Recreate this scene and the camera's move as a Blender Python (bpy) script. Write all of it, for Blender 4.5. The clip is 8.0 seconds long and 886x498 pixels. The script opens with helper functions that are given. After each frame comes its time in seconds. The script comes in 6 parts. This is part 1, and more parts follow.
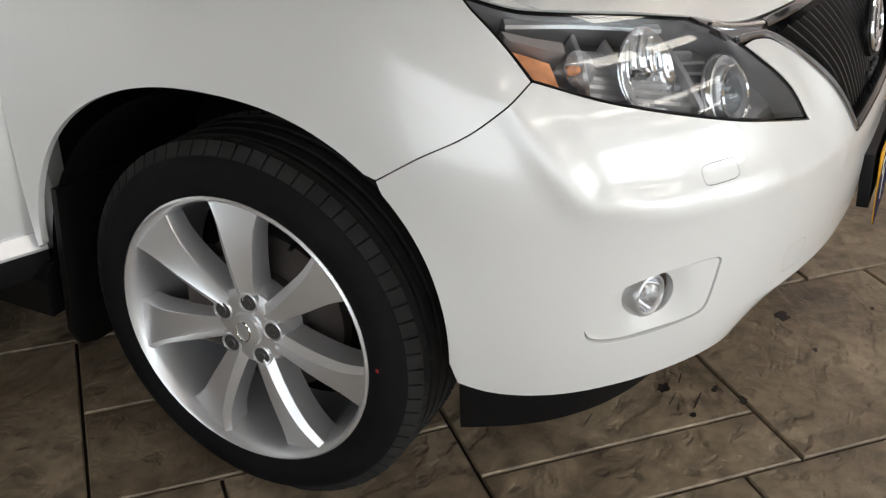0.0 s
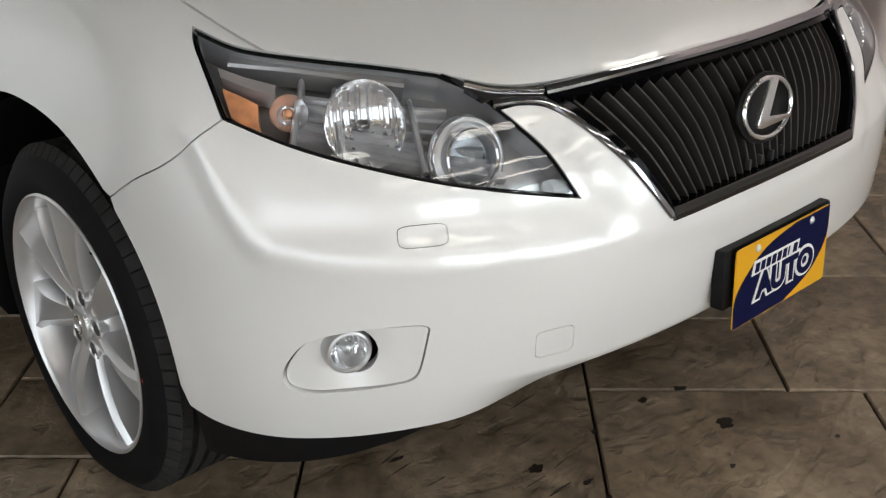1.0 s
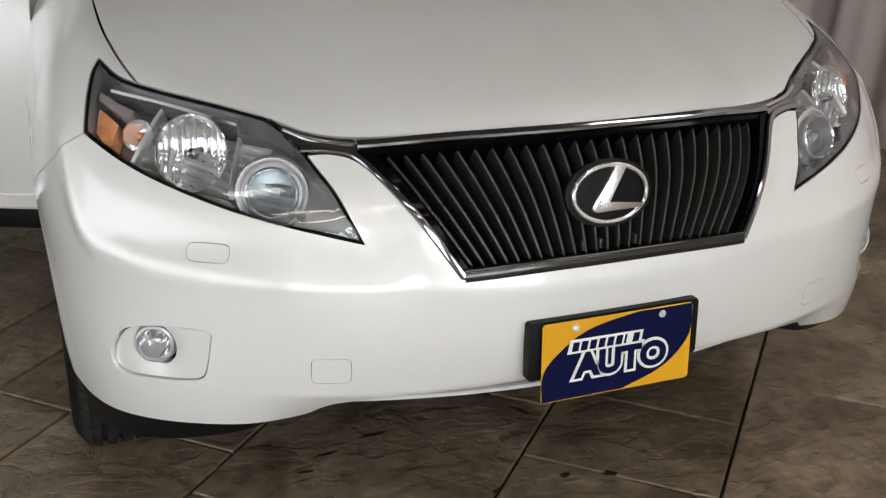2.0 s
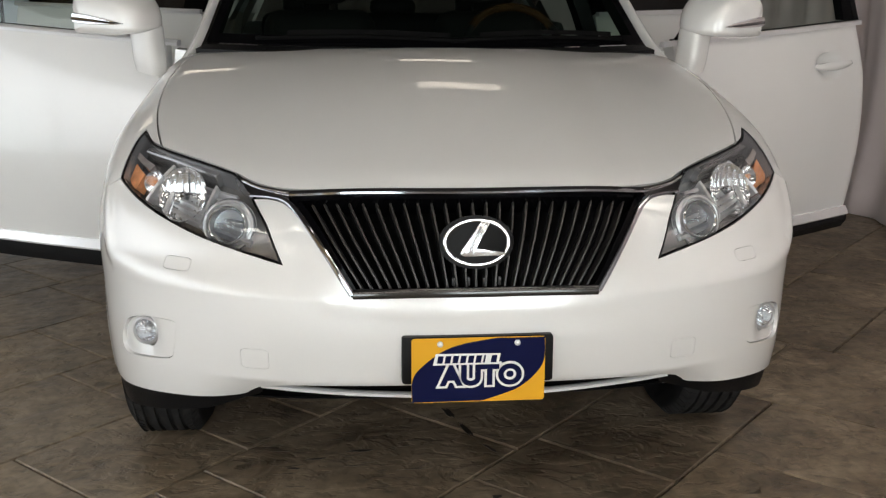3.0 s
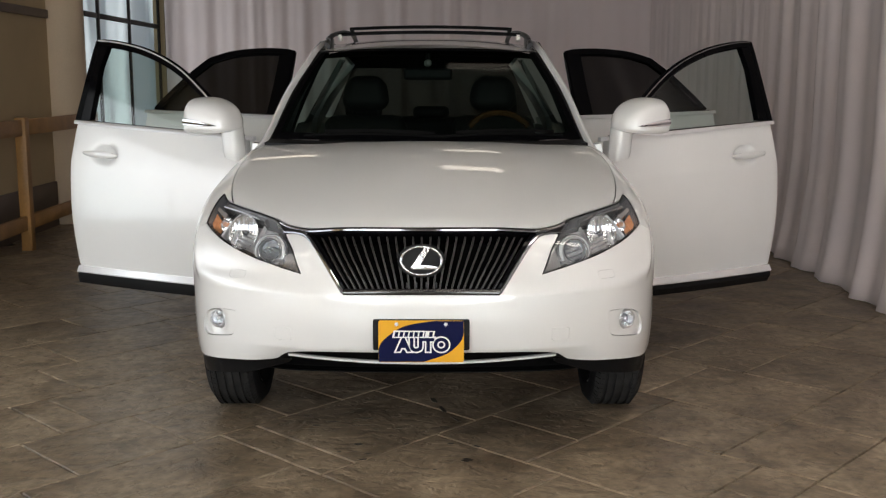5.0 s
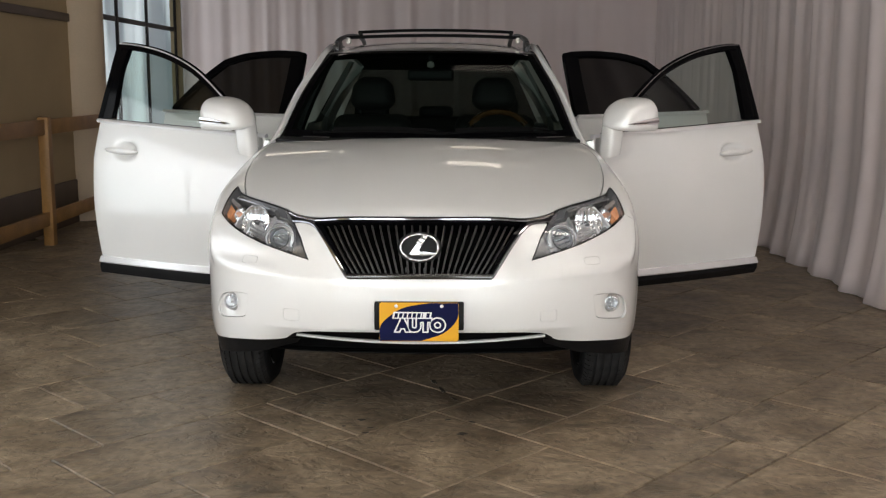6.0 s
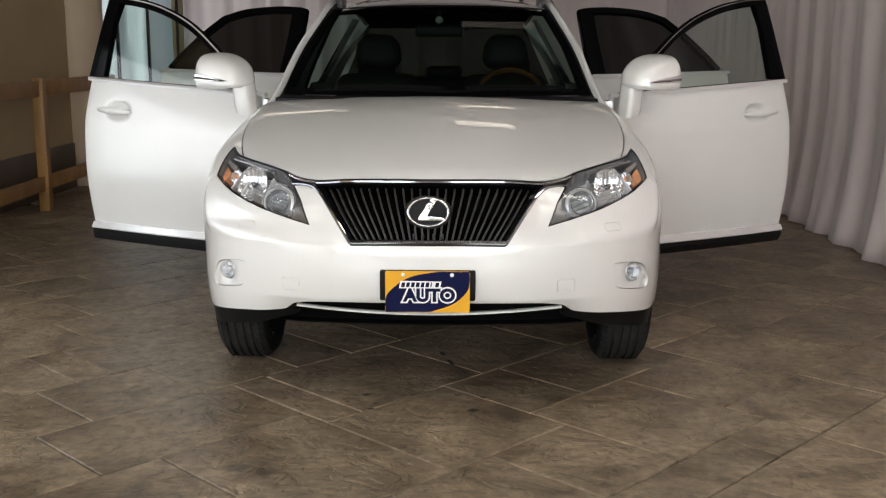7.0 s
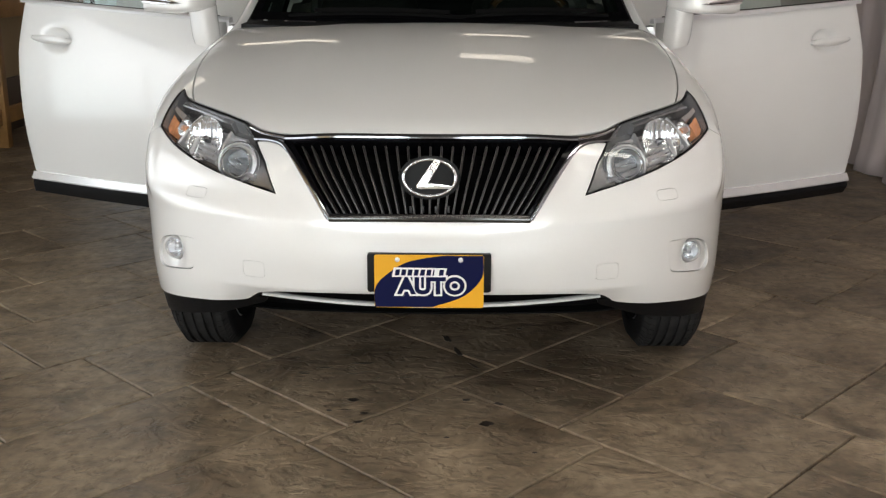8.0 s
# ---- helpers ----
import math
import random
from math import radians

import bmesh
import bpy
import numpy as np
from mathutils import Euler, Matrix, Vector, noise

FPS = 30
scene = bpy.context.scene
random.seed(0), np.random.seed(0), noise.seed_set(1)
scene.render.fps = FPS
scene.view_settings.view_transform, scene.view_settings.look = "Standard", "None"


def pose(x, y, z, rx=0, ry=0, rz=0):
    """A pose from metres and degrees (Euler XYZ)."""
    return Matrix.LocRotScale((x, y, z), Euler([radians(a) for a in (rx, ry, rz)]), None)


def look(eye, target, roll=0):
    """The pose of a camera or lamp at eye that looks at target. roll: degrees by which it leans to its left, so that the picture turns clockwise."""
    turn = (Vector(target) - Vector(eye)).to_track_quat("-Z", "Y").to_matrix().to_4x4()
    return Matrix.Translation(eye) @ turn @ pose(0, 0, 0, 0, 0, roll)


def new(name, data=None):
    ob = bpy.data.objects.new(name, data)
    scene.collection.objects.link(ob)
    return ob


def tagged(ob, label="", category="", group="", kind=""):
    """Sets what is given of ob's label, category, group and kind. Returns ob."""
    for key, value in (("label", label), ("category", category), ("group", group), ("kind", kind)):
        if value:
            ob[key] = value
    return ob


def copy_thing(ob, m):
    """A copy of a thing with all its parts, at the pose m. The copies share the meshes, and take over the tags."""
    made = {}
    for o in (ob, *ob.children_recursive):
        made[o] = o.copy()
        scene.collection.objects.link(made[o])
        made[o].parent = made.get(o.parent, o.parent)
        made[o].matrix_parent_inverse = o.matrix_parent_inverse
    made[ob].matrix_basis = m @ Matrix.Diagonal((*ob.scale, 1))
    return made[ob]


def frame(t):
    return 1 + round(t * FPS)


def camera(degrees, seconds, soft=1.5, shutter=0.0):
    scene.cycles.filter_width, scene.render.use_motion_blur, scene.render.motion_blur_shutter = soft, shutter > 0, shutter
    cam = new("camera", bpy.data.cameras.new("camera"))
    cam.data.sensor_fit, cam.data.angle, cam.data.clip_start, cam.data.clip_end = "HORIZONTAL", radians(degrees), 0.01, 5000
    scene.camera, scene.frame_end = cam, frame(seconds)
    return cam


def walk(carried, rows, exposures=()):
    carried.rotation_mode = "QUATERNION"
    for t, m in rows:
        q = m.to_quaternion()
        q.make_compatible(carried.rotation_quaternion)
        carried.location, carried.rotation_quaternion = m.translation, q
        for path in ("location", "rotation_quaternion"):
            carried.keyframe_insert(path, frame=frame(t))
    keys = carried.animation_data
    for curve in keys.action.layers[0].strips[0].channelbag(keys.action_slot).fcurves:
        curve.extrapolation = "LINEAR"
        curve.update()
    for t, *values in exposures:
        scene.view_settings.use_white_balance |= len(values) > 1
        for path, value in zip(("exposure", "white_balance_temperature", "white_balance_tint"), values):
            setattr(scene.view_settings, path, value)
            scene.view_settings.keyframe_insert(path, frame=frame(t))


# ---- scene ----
cam = camera(45.8, 8.0, soft=1.3)
PATH = [
    (0, (-2.181, -0.096, 1.373), (-0.606, 0.715, 0.444), -0.5),
    (0.5, (-1.928, -0.46, 1.368), (-0.484, 0.597, 0.474), -0.3),
    (1, (-1.59, -0.845, 1.364), (-0.377, 0.497, 0.511), -0.6),
    (1.5, (-1.235, -1.168, 1.376), (-0.289, 0.394, 0.561), -0.1),
    (2, (-0.917, -1.453, 1.391), (-0.234, 0.276, 0.653), 0.9),
    (2.2, (-0.778, -1.605, 1.382), (-0.223, 0.193, 0.703), 0.8),
    (3.3, (-0.187, -2.435, 1.39), (-0.063, -0.491, 0.937), 0.3),
    (3.5, (-0.117, -2.589, 1.394), (-0.034, -0.635, 0.974), 0.1),
    (4, (-0.070, -3.015, 1.432), (-0.010, -1.049, 1.067), 0.1),
    (4.5, (0.000, -3.350, 1.450), (0.031, -1.377, 1.120), 0.1),
    (6, (0.142, -3.944, 1.442), (0.117, -1.969, 1.126), 0.1),
    (6.5, (0.133, -3.905, 1.425), (0.108, -1.934, 1.085), 0.2),
    (7, (0.119, -3.681, 1.39), (0.085, -1.717, 1.013), 0.2),
    (7.5, (0.121, -3.278, 1.384), (0.072, -1.329, 0.938), 0.1),
    (8, (0.091, -2.793, 1.378), (0.055, -0.863, 0.854), 0.1),
]
walk(cam, [(t, look(eye, target, roll)) for t, eye, target, roll in PATH],
     exposures=[(0.0, -0.06, 6420, 10), (0.5, -0.20, 6420, 10), (1.0, -0.22, 6400, 10), (2.2, -0.15, 6400, 10), (3.3, -0.12, 6500, 10), (4.5, -0.02, 6500, 11), (6.5, 0.08, 6500, 11), (8.0, 0.03, 6500, 10)])

# ---- world and light ----
scene.view_settings.exposure = 0.0
world = bpy.data.worlds.new("world")
scene.world = world
world.use_nodes = True
sky = world.node_tree.nodes.new("ShaderNodeTexSky")
sky.sky_type, sky.sun_disc = "NISHITA", False
sky.sun_elevation, sky.sun_rotation = radians(38), radians(250)
world.node_tree.links.new(sky.outputs["Color"], world.node_tree.nodes["Background"].inputs["Color"])
world.node_tree.nodes["Background"].inputs["Strength"].default_value = 0.12


def area_lamp(name, eye, target, width, height, power, colour):
    data = bpy.data.lights.new(name, "AREA")
    data.shape, data.size, data.size_y, data.energy, data.color = "RECTANGLE", width, height, power, colour
    ob = new(name, data)
    ob.matrix_world = look(eye, target)
    return ob


# daylight through the two glazed doors behind the walk and through the side windows
DAY = (0.965, 0.985, 1.0)
area_lamp("daylight_door_left", (-2.1, -7.20, 1.8), (-2.1, 0, 1.7), 2.5, 2.7, 186, DAY)
area_lamp("daylight_door_right", (1.7, -7.20, 1.8), (1.7, 0, 1.7), 2.2, 2.7, 172, DAY)
area_lamp("daylight_left", (-3.68, -1.4, 1.15), (0, -1.2, 0.9), 5.6, 1.7, 60, (0.93, 0.96, 1.0))
area_lamp("daylight_back", (-3.66, 9.3, 1.75), (0, 9.3, 1.6), 3.2, 2.9, 14, DAY)

# ---- materials ----
def material(name, colour, rough=0.5, metal=0.0, coat=0.0, vary=0.0, scale=4.0, grain=0.0, grain_scale=80.0, relief=0.0, relief_scale=60.0, spec=0.5, sheen=0.0):
    """Principled surface with a two-scale noise over its colour and gloss and a fine relief."""
    m = bpy.data.materials.new(name)
    m.use_nodes = True
    nt = m.node_tree
    n, l = nt.nodes, nt.links
    p = n["Principled BSDF"]
    p.inputs["Metallic"].default_value, p.inputs["Roughness"].default_value = metal, rough
    p.inputs["Coat Weight"].default_value, p.inputs["Coat Roughness"].default_value = coat, 0.03
    p.inputs["Specular IOR Level"].default_value, p.inputs["Sheen Weight"].default_value = spec, sheen
    p.inputs["Base Color"].default_value = (*colour, 1)
    pos = n.new("ShaderNodeTexCoord")
    if vary or grain:
        a, b = n.new("ShaderNodeTexNoise"), n.new("ShaderNodeTexNoise")
        a.inputs["Scale"].default_value, b.inputs["Scale"].default_value = scale, grain_scale
        a.inputs["Detail"].default_value = 5
        for q in (a, b):
            l.new(pos.outputs["Object"], q.inputs["Vector"])
        mix, f1, f2 = n.new("ShaderNodeMix"), n.new("ShaderNodeMapRange"), n.new("ShaderNodeMapRange")
        f1.inputs["From Min"].default_value, f1.inputs["From Max"].default_value = 0.3, 0.7
        f1.inputs["To Min"].default_value, f1.inputs["To Max"].default_value = 1 - vary, 1 + vary
        f2.inputs["From Min"].default_value, f2.inputs["From Max"].default_value = 0.3, 0.7
        f2.inputs["To Min"].default_value, f2.inputs["To Max"].default_value = 1 - grain, 1 + grain
        l.new(a.outputs["Fac"], f1.inputs["Value"])
        l.new(b.outputs["Fac"], f2.inputs["Value"])
        mul = n.new("ShaderNodeMath")
        mul.operation = "MULTIPLY"
        l.new(f1.outputs["Result"], mul.inputs[0])
        l.new(f2.outputs["Result"], mul.inputs[1])
        vm = n.new("ShaderNodeVectorMath")
        vm.operation = "SCALE"
        vm.inputs[0].default_value = colour
        l.new(mul.outputs["Value"], vm.inputs["Scale"])
        l.new(vm.outputs["Vector"], p.inputs["Base Color"])
    if relief:
        c, bp = n.new("ShaderNodeTexNoise"), n.new("ShaderNodeBump")
        c.inputs["Scale"].default_value, c.inputs["Detail"].default_value = relief_scale, 4
        bp.inputs["Strength"].default_value, bp.inputs["Distance"].default_value = relief, 0.01
        l.new(pos.outputs["Object"], c.inputs["Vector"])
        l.new(c.outputs["Fac"], bp.inputs["Height"])
        l.new(bp.outputs["Normal"], p.inputs["Normal"])
    return m


def glass(name, tint, gloss=1.0, rough=0.0):
    """Thin pane: tinted see-through with a Fresnel gloss."""
    m = bpy.data.materials.new(name)
    m.use_nodes = True
    n, l = m.node_tree.nodes, m.node_tree.links
    n.remove(n["Principled BSDF"])
    clear, shine, mix, fres = n.new("ShaderNodeBsdfTransparent"), n.new("ShaderNodeBsdfGlossy"), n.new("ShaderNodeMixShader"), n.new("ShaderNodeLayerWeight")
    clear.inputs["Color"].default_value = (*tint, 1)
    shine.inputs["Roughness"].default_value, shine.inputs["Color"].default_value = rough, (gloss, gloss, gloss, 1)
    fres.inputs["Blend"].default_value = 0.5
    power, scale = n.new("ShaderNodeMath"), n.new("ShaderNodeMath")
    power.operation, scale.operation = "POWER", "MULTIPLY_ADD"
    power.inputs[1].default_value, scale.inputs[1].default_value, scale.inputs[2].default_value = 5.0, 0.90, 0.05
    l.new(fres.outputs["Facing"], power.inputs[0])
    l.new(power.outputs["Value"], scale.inputs[0])
    l.new(scale.outputs["Value"], mix.inputs["Fac"])
    l.new(clear.outputs["BSDF"], mix.inputs[1])
    l.new(shine.outputs["BSDF"], mix.inputs[2])
    l.new(mix.outputs["Shader"], n["Material Output"].inputs["Surface"])
    return m


def glow(name, colour, strength):
    m = bpy.data.materials.new(name)
    m.use_nodes = True
    p = m.node_tree.nodes["Principled BSDF"]
    p.inputs["Base Color"].default_value = (*colour, 1)
    p.inputs["Emission Color"].default_value, p.inputs["Emission Strength"].default_value = (*colour, 1), strength
    return m


PAINT = material("pearl_white_paint", (0.815, 0.815, 0.80), 0.36, 0.15, 1.0, 0.012, 3.0, 0.015, 900.0, spec=0.35)
PAINT.node_tree.nodes["Principled BSDF"].inputs["Coat Roughness"].default_value = 0.035
CHROME = material("chrome", (0.84, 0.84, 0.85), 0.10, 1.0)
DARK_CHROME = material("smoked_chrome", (0.35, 0.35, 0.36), 0.10, 1.0)
SATIN = material("satin_chrome", (0.82, 0.82, 0.83), 0.30, 0.5)
SILVER = material("silver_alloy", (0.76, 0.76, 0.77), 0.34, 0.72, 0.4, 0.02, 6.0)
BADGE_CHROME = material("bright_badge_chrome", (0.86, 0.86, 0.88), 0.17, 0.95)
GRILLE_CHROME = material("grille_chrome", (0.38, 0.38, 0.41), 0.09, 1.0)
SMOKE_CHROME = material("black_chrome", (0.085, 0.083, 0.082), 0.12, 0.9)
BLACK_PLASTIC = material("black_plastic", (0.0055, 0.0055, 0.006), 0.5, spec=0.18, vary=0.15, scale=8.0, relief=0.08, relief_scale=900.0)
GLOSS_BLACK = material("gloss_black", (0.0025, 0.0025, 0.003), 0.08, spec=0.06)
GASKET = material("black_gasket", (0.0045, 0.0045, 0.0045), 0.5, spec=0.2)
SLAT = material("grille_grey", (0.055, 0.052, 0.049), 0.36, 0.4, spec=0.35)
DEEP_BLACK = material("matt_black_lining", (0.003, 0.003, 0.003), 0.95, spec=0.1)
# Dusty tread, paler than the sidewalls: its frontal light is put into the colour.
TREAD = material("dusty_lit_tread_rubber", (0.026, 0.0255, 0.025), 0.85, spec=0.15, vary=0.25, scale=20.0, relief=0.1, relief_scale=220.0)
RUBBER = material("tyre_rubber", (0.0060, 0.0061, 0.0070), 0.72, spec=0.16, vary=0.25, scale=14.0, relief=0.15, relief_scale=220.0)
RAIL_GREY = material("rail_grey", (0.06, 0.06, 0.062), 0.35, 0.5)
STEEL = material("dull_steel", (0.10, 0.085, 0.08), 0.42, 0.7, vary=0.2, scale=12.0)
SILL_CHROME = material("sill_chrome", (0.88, 0.88, 0.89), 0.25, 0.55)
LAMP_BEZEL = material("lamp_bezel_grey", (0.38, 0.38, 0.39), 0.22, 0.6)
LAMP_SILVER = material("lamp_reflector", (0.86, 0.865, 0.88), 0.12, 0.85)
FOG_SILVER = material("fog_lamp_silver", (0.55, 0.55, 0.55), 0.32, 0.6)
LAMP_BUCKET = material("lamp_bucket", (0.55, 0.55, 0.56), 0.30, 0.65, vary=0.15, scale=30.0)
AMBER = material("amber_reflector", (0.74, 0.32, 0.15), 0.25, 0.0, 0.8, vary=0.25, scale=45.0)
LAMP_DARK = material("smoked_lamp_panel", (0.34, 0.34, 0.345), 0.25, 0.7)
MARKER = material("marker_cell", (0.62, 0.57, 0.55), 0.2, 0.6, 0.5)
LENS = glass("lamp_cover", (0.95, 0.955, 0.96))
BULB_GLASS = glass("bulb_glass", (0.85, 0.88, 0.9))
WINDSCREEN = glass("windscreen_glass", (0.25, 0.335, 0.295), 0.08)
SIDE_GLASS = glass("green_side_glass", (0.64, 0.74, 0.70), 0.9)
PRIVACY = glass("privacy_glass", (0.030, 0.030, 0.030), 0.6)
REAR_PANE = glass("tinted_rear_pane", (0.215, 0.205, 0.195), 0.6)
LEATHER = material("dark_leather", (0.012, 0.0115, 0.0110), 0.65, spec=0.25, vary=0.1, relief=0.1, relief_scale=300.0)
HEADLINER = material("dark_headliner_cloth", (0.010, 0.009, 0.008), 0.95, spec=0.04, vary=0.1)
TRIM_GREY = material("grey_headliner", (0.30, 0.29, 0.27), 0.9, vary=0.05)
WOOD_RIM = material("polished_walnut", (0.085, 0.038, 0.014), 0.2, coat=0.8, vary=0.3, scale=20.0)
PLATE_BLUE = material("dark_blue_print", (0.003, 0.005, 0.040), 0.55, spec=0.1)
PLATE_GOLD = material("golden_yellow_print", (0.75, 0.38, 0.015), 0.45, spec=0.25)
PLATE_WHITE = material("white_print", (0.85, 0.85, 0.83), 0.4)
CLOTH = material("drape_cloth", (0.77, 0.675, 0.665), 0.85, vary=0.05, scale=1.2, grain=0.03, grain_scale=300.0, relief=0.05, relief_scale=400.0, sheen=0.2)
TAN_WALL = material("tan_painted_wall", (0.45, 0.345, 0.200), 0.75, vary=0.06, scale=1.5, grain=0.03, relief=0.04)
BROWN_WALL = material("brown_painted_column", (0.60, 0.48, 0.34), 0.7, vary=0.08, scale=1.5, grain=0.03, relief=0.04)
KICK = material("dark_brown_kickboard", (0.10, 0.07, 0.05), 0.5, vary=0.15, scale=3.0)
WHITE_TRIM = material("white_painted_trim", (0.75, 0.73, 0.68), 0.5, vary=0.04)
PLAIN_WALL = material("grey_painted_wall", (0.42, 0.40, 0.38), 0.8, vary=0.05, scale=1.0, grain=0.02)
CEILING = material("dark_ceiling_paint", (0.10, 0.095, 0.09), 0.9, vary=0.08, scale=1.0)
PINE = material("varnished_pine", (0.35, 0.185, 0.056), 0.45, vary=0.18, scale=5.0, grain=0.08, grain_scale=60.0, relief=0.05)
MULLION = material("dark_bronze_frame", (0.022, 0.019, 0.018), 0.5, 0.2, spec=0.3)
PANE = glass("window_pane", (0.85, 0.92, 0.91))
# Glow of the unseen fill lights added over the front of the room.
FILL_GLOW = glow("fill_diffuser", (1.0, 0.935, 0.835), 9.0)
TUBE_DIM = glow("dim_fluorescent_diffuser", (1.0, 0.88, 0.72), 2.1)
OUTSIDE = glow("hazy_daylight_outside", (0.84, 0.85, 0.84), 0.70)
_n, _l = OUTSIDE.node_tree.nodes, OUTSIDE.node_tree.links
_spread, _haze, _where = _n.new("ShaderNodeTexNoise"), _n.new("ShaderNodeValToRGB"), _n.new("ShaderNodeTexCoord")
_spread.inputs["Scale"].default_value, _spread.inputs["Detail"].default_value = 0.35, 3
_haze.color_ramp.elements[0].position, _haze.color_ramp.elements[1].position = 0.44, 0.58
_haze.color_ramp.elements[0].color, _haze.color_ramp.elements[1].color = (0.13, 0.105, 0.085, 1), (0.90, 0.91, 0.90, 1)
_tall = _n.new("ShaderNodeMapping")
_tall.inputs["Scale"].default_value = (1.0, 1.6, 0.35)
_l.new(_where.outputs["Object"], _tall.inputs["Vector"])
_l.new(_tall.outputs["Vector"], _spread.inputs["Vector"])
_l.new(_spread.outputs["Fac"], _haze.inputs["Fac"])
_l.new(_haze.outputs["Color"], _n["Principled BSDF"].inputs["Emission Color"])
CEMENT = material("grout_grey", (0.026, 0.020, 0.015), 0.8, vary=0.2, scale=3.0)


def stone_material():
    """Stamped, stained and sealed concrete: brown-grey, veined, each slab a little different."""
    m = material("stamped_concrete", (0.155, 0.128, 0.098), 0.42, vary=0.0)
    n, l = m.node_tree.nodes, m.node_tree.links
    p = n["Principled BSDF"]
    pos, info = n.new("ShaderNodeNewGeometry"), n.new("ShaderNodeObjectInfo")
    big, fine, vein = n.new("ShaderNodeTexNoise"), n.new("ShaderNodeTexNoise"), n.new("ShaderNodeTexNoise")
    stretch = n.new("ShaderNodeMapping")
    stretch.inputs["Rotation"].default_value = (0, 0, radians(-20))
    stretch.inputs["Scale"].default_value = (1.0, 1.35, 1.0)
    shift = n.new("ShaderNodeVectorMath")
    shift.operation = "MULTIPLY_ADD"
    l.new(info.outputs["Random"], shift.inputs[0])
    shift.inputs[1].default_value = (7.0, 5.0, 0.0)
    l.new(pos.outputs["Position"], shift.inputs[2])
    l.new(shift.outputs["Vector"], stretch.inputs["Vector"])
    for q, s, d, w in ((big, 3.3, 6, 0.5), (fine, 24.0, 9, 0.2), (vein, 4.6, 5, 0.5)):
        q.inputs["Scale"].default_value, q.inputs["Detail"].default_value, q.inputs["Distortion"].default_value = s, d, w
    l.new(shift.outputs["Vector"], big.inputs["Vector"])
    l.new(pos.outputs["Position"], fine.inputs["Vector"])
    l.new(stretch.outputs["Vector"], vein.inputs["Vector"])
    ramp = n.new("ShaderNodeValToRGB")
    ramp.color_ramp.elements[0].position, ramp.color_ramp.elements[1].position = 0.30, 0.72
    ramp.color_ramp.elements[0].color, ramp.color_ramp.elements[1].color = (0.126, 0.092, 0.059, 1), (0.345, 0.270, 0.185, 1)
    l.new(big.outputs["Fac"], ramp.inputs["Fac"])
    # pits and cleft lines, darker than the stone round them
    ridge, cleft = n.new("ShaderNodeMath"), n.new("ShaderNodeMath")
    ridge.operation, cleft.operation = "SUBTRACT", "ABSOLUTE"
    ridge.inputs[1].default_value = 0.478
    l.new(vein.outputs["Fac"], ridge.inputs[0])
    l.new(ridge.outputs["Value"], cleft.inputs[0])
    line, pit = n.new("ShaderNodeMapRange"), n.new("ShaderNodeMapRange")
    for key, value in (("From Min", 0.0), ("From Max", 0.014), ("To Min", 0.84), ("To Max", 1.0)):
        line.inputs[key].default_value = value
    for key, value in (("From Min", 0.29), ("From Max", 0.43), ("To Min", 0.62), ("To Max", 1.0)):
        pit.inputs[key].default_value = value
    l.new(cleft.outputs["Value"], line.inputs["Value"])
    l.new(vein.outputs["Fac"], pit.inputs["Value"])
    mask = n.new("ShaderNodeMapRange")
    for key, value in (("From Min", 0.42), ("From Max", 0.60)):
        mask.inputs[key].default_value = value
    l.new(big.outputs["Fac"], mask.inputs["Value"])
    thin = n.new("ShaderNodeMix")
    thin.inputs[2].default_value = 1.0
    l.new(mask.outputs["Result"], thin.inputs[0])
    l.new(line.outputs["Result"], thin.inputs[3])
    dark = n.new("ShaderNodeMath")
    dark.operation = "MULTIPLY"
    l.new(thin.outputs[0], dark.inputs[0])
    l.new(pit.outputs["Result"], dark.inputs[1])
    tone = n.new("ShaderNodeMapRange")
    tone.inputs["To Min"].default_value, tone.inputs["To Max"].default_value = 0.86, 1.14
    l.new(info.outputs["Random"], tone.inputs["Value"])
    grit = n.new("ShaderNodeMapRange")
    for key, value in (("From Min", 0.3), ("From Max", 0.7), ("To Min", 0.68), ("To Max", 1.32)):
        grit.inputs[key].default_value = value
    l.new(fine.outputs["Fac"], grit.inputs["Value"])
    m1, m2 = n.new("ShaderNodeMath"), n.new("ShaderNodeMath")
    m1.operation = m2.operation = "MULTIPLY"
    l.new(dark.outputs["Value"], m1.inputs[0])
    l.new(tone.outputs["Result"], m1.inputs[1])
    l.new(m1.outputs["Value"], m2.inputs[0])
    l.new(grit.outputs["Result"], m2.inputs[1])
    sc = n.new("ShaderNodeVectorMath")
    sc.operation = "SCALE"
    l.new(ramp.outputs["Color"], sc.inputs[0])
    l.new(m2.outputs["Value"], sc.inputs["Scale"])
    l.new(sc.outputs["Vector"], p.inputs["Base Color"])
    rough = n.new("ShaderNodeMapRange")
    rough.inputs["To Min"].default_value, rough.inputs["To Max"].default_value = 0.32, 0.58
    l.new(big.outputs["Fac"], rough.inputs["Value"])
    l.new(rough.outputs["Result"], p.inputs["Roughness"])
    # short dents pressed into the surface, the shade inside put into the colour
    dent, press, dent_shade, m3 = n.new("ShaderNodeTexNoise"), n.new("ShaderNodeMapRange"), n.new("ShaderNodeMapRange"), n.new("ShaderNodeMath")
    dent.inputs["Scale"].default_value, dent.inputs["Detail"].default_value, dent.inputs["Distortion"].default_value = 17.0, 2.5, 0.3
    l.new(stretch.outputs["Vector"], dent.inputs["Vector"])
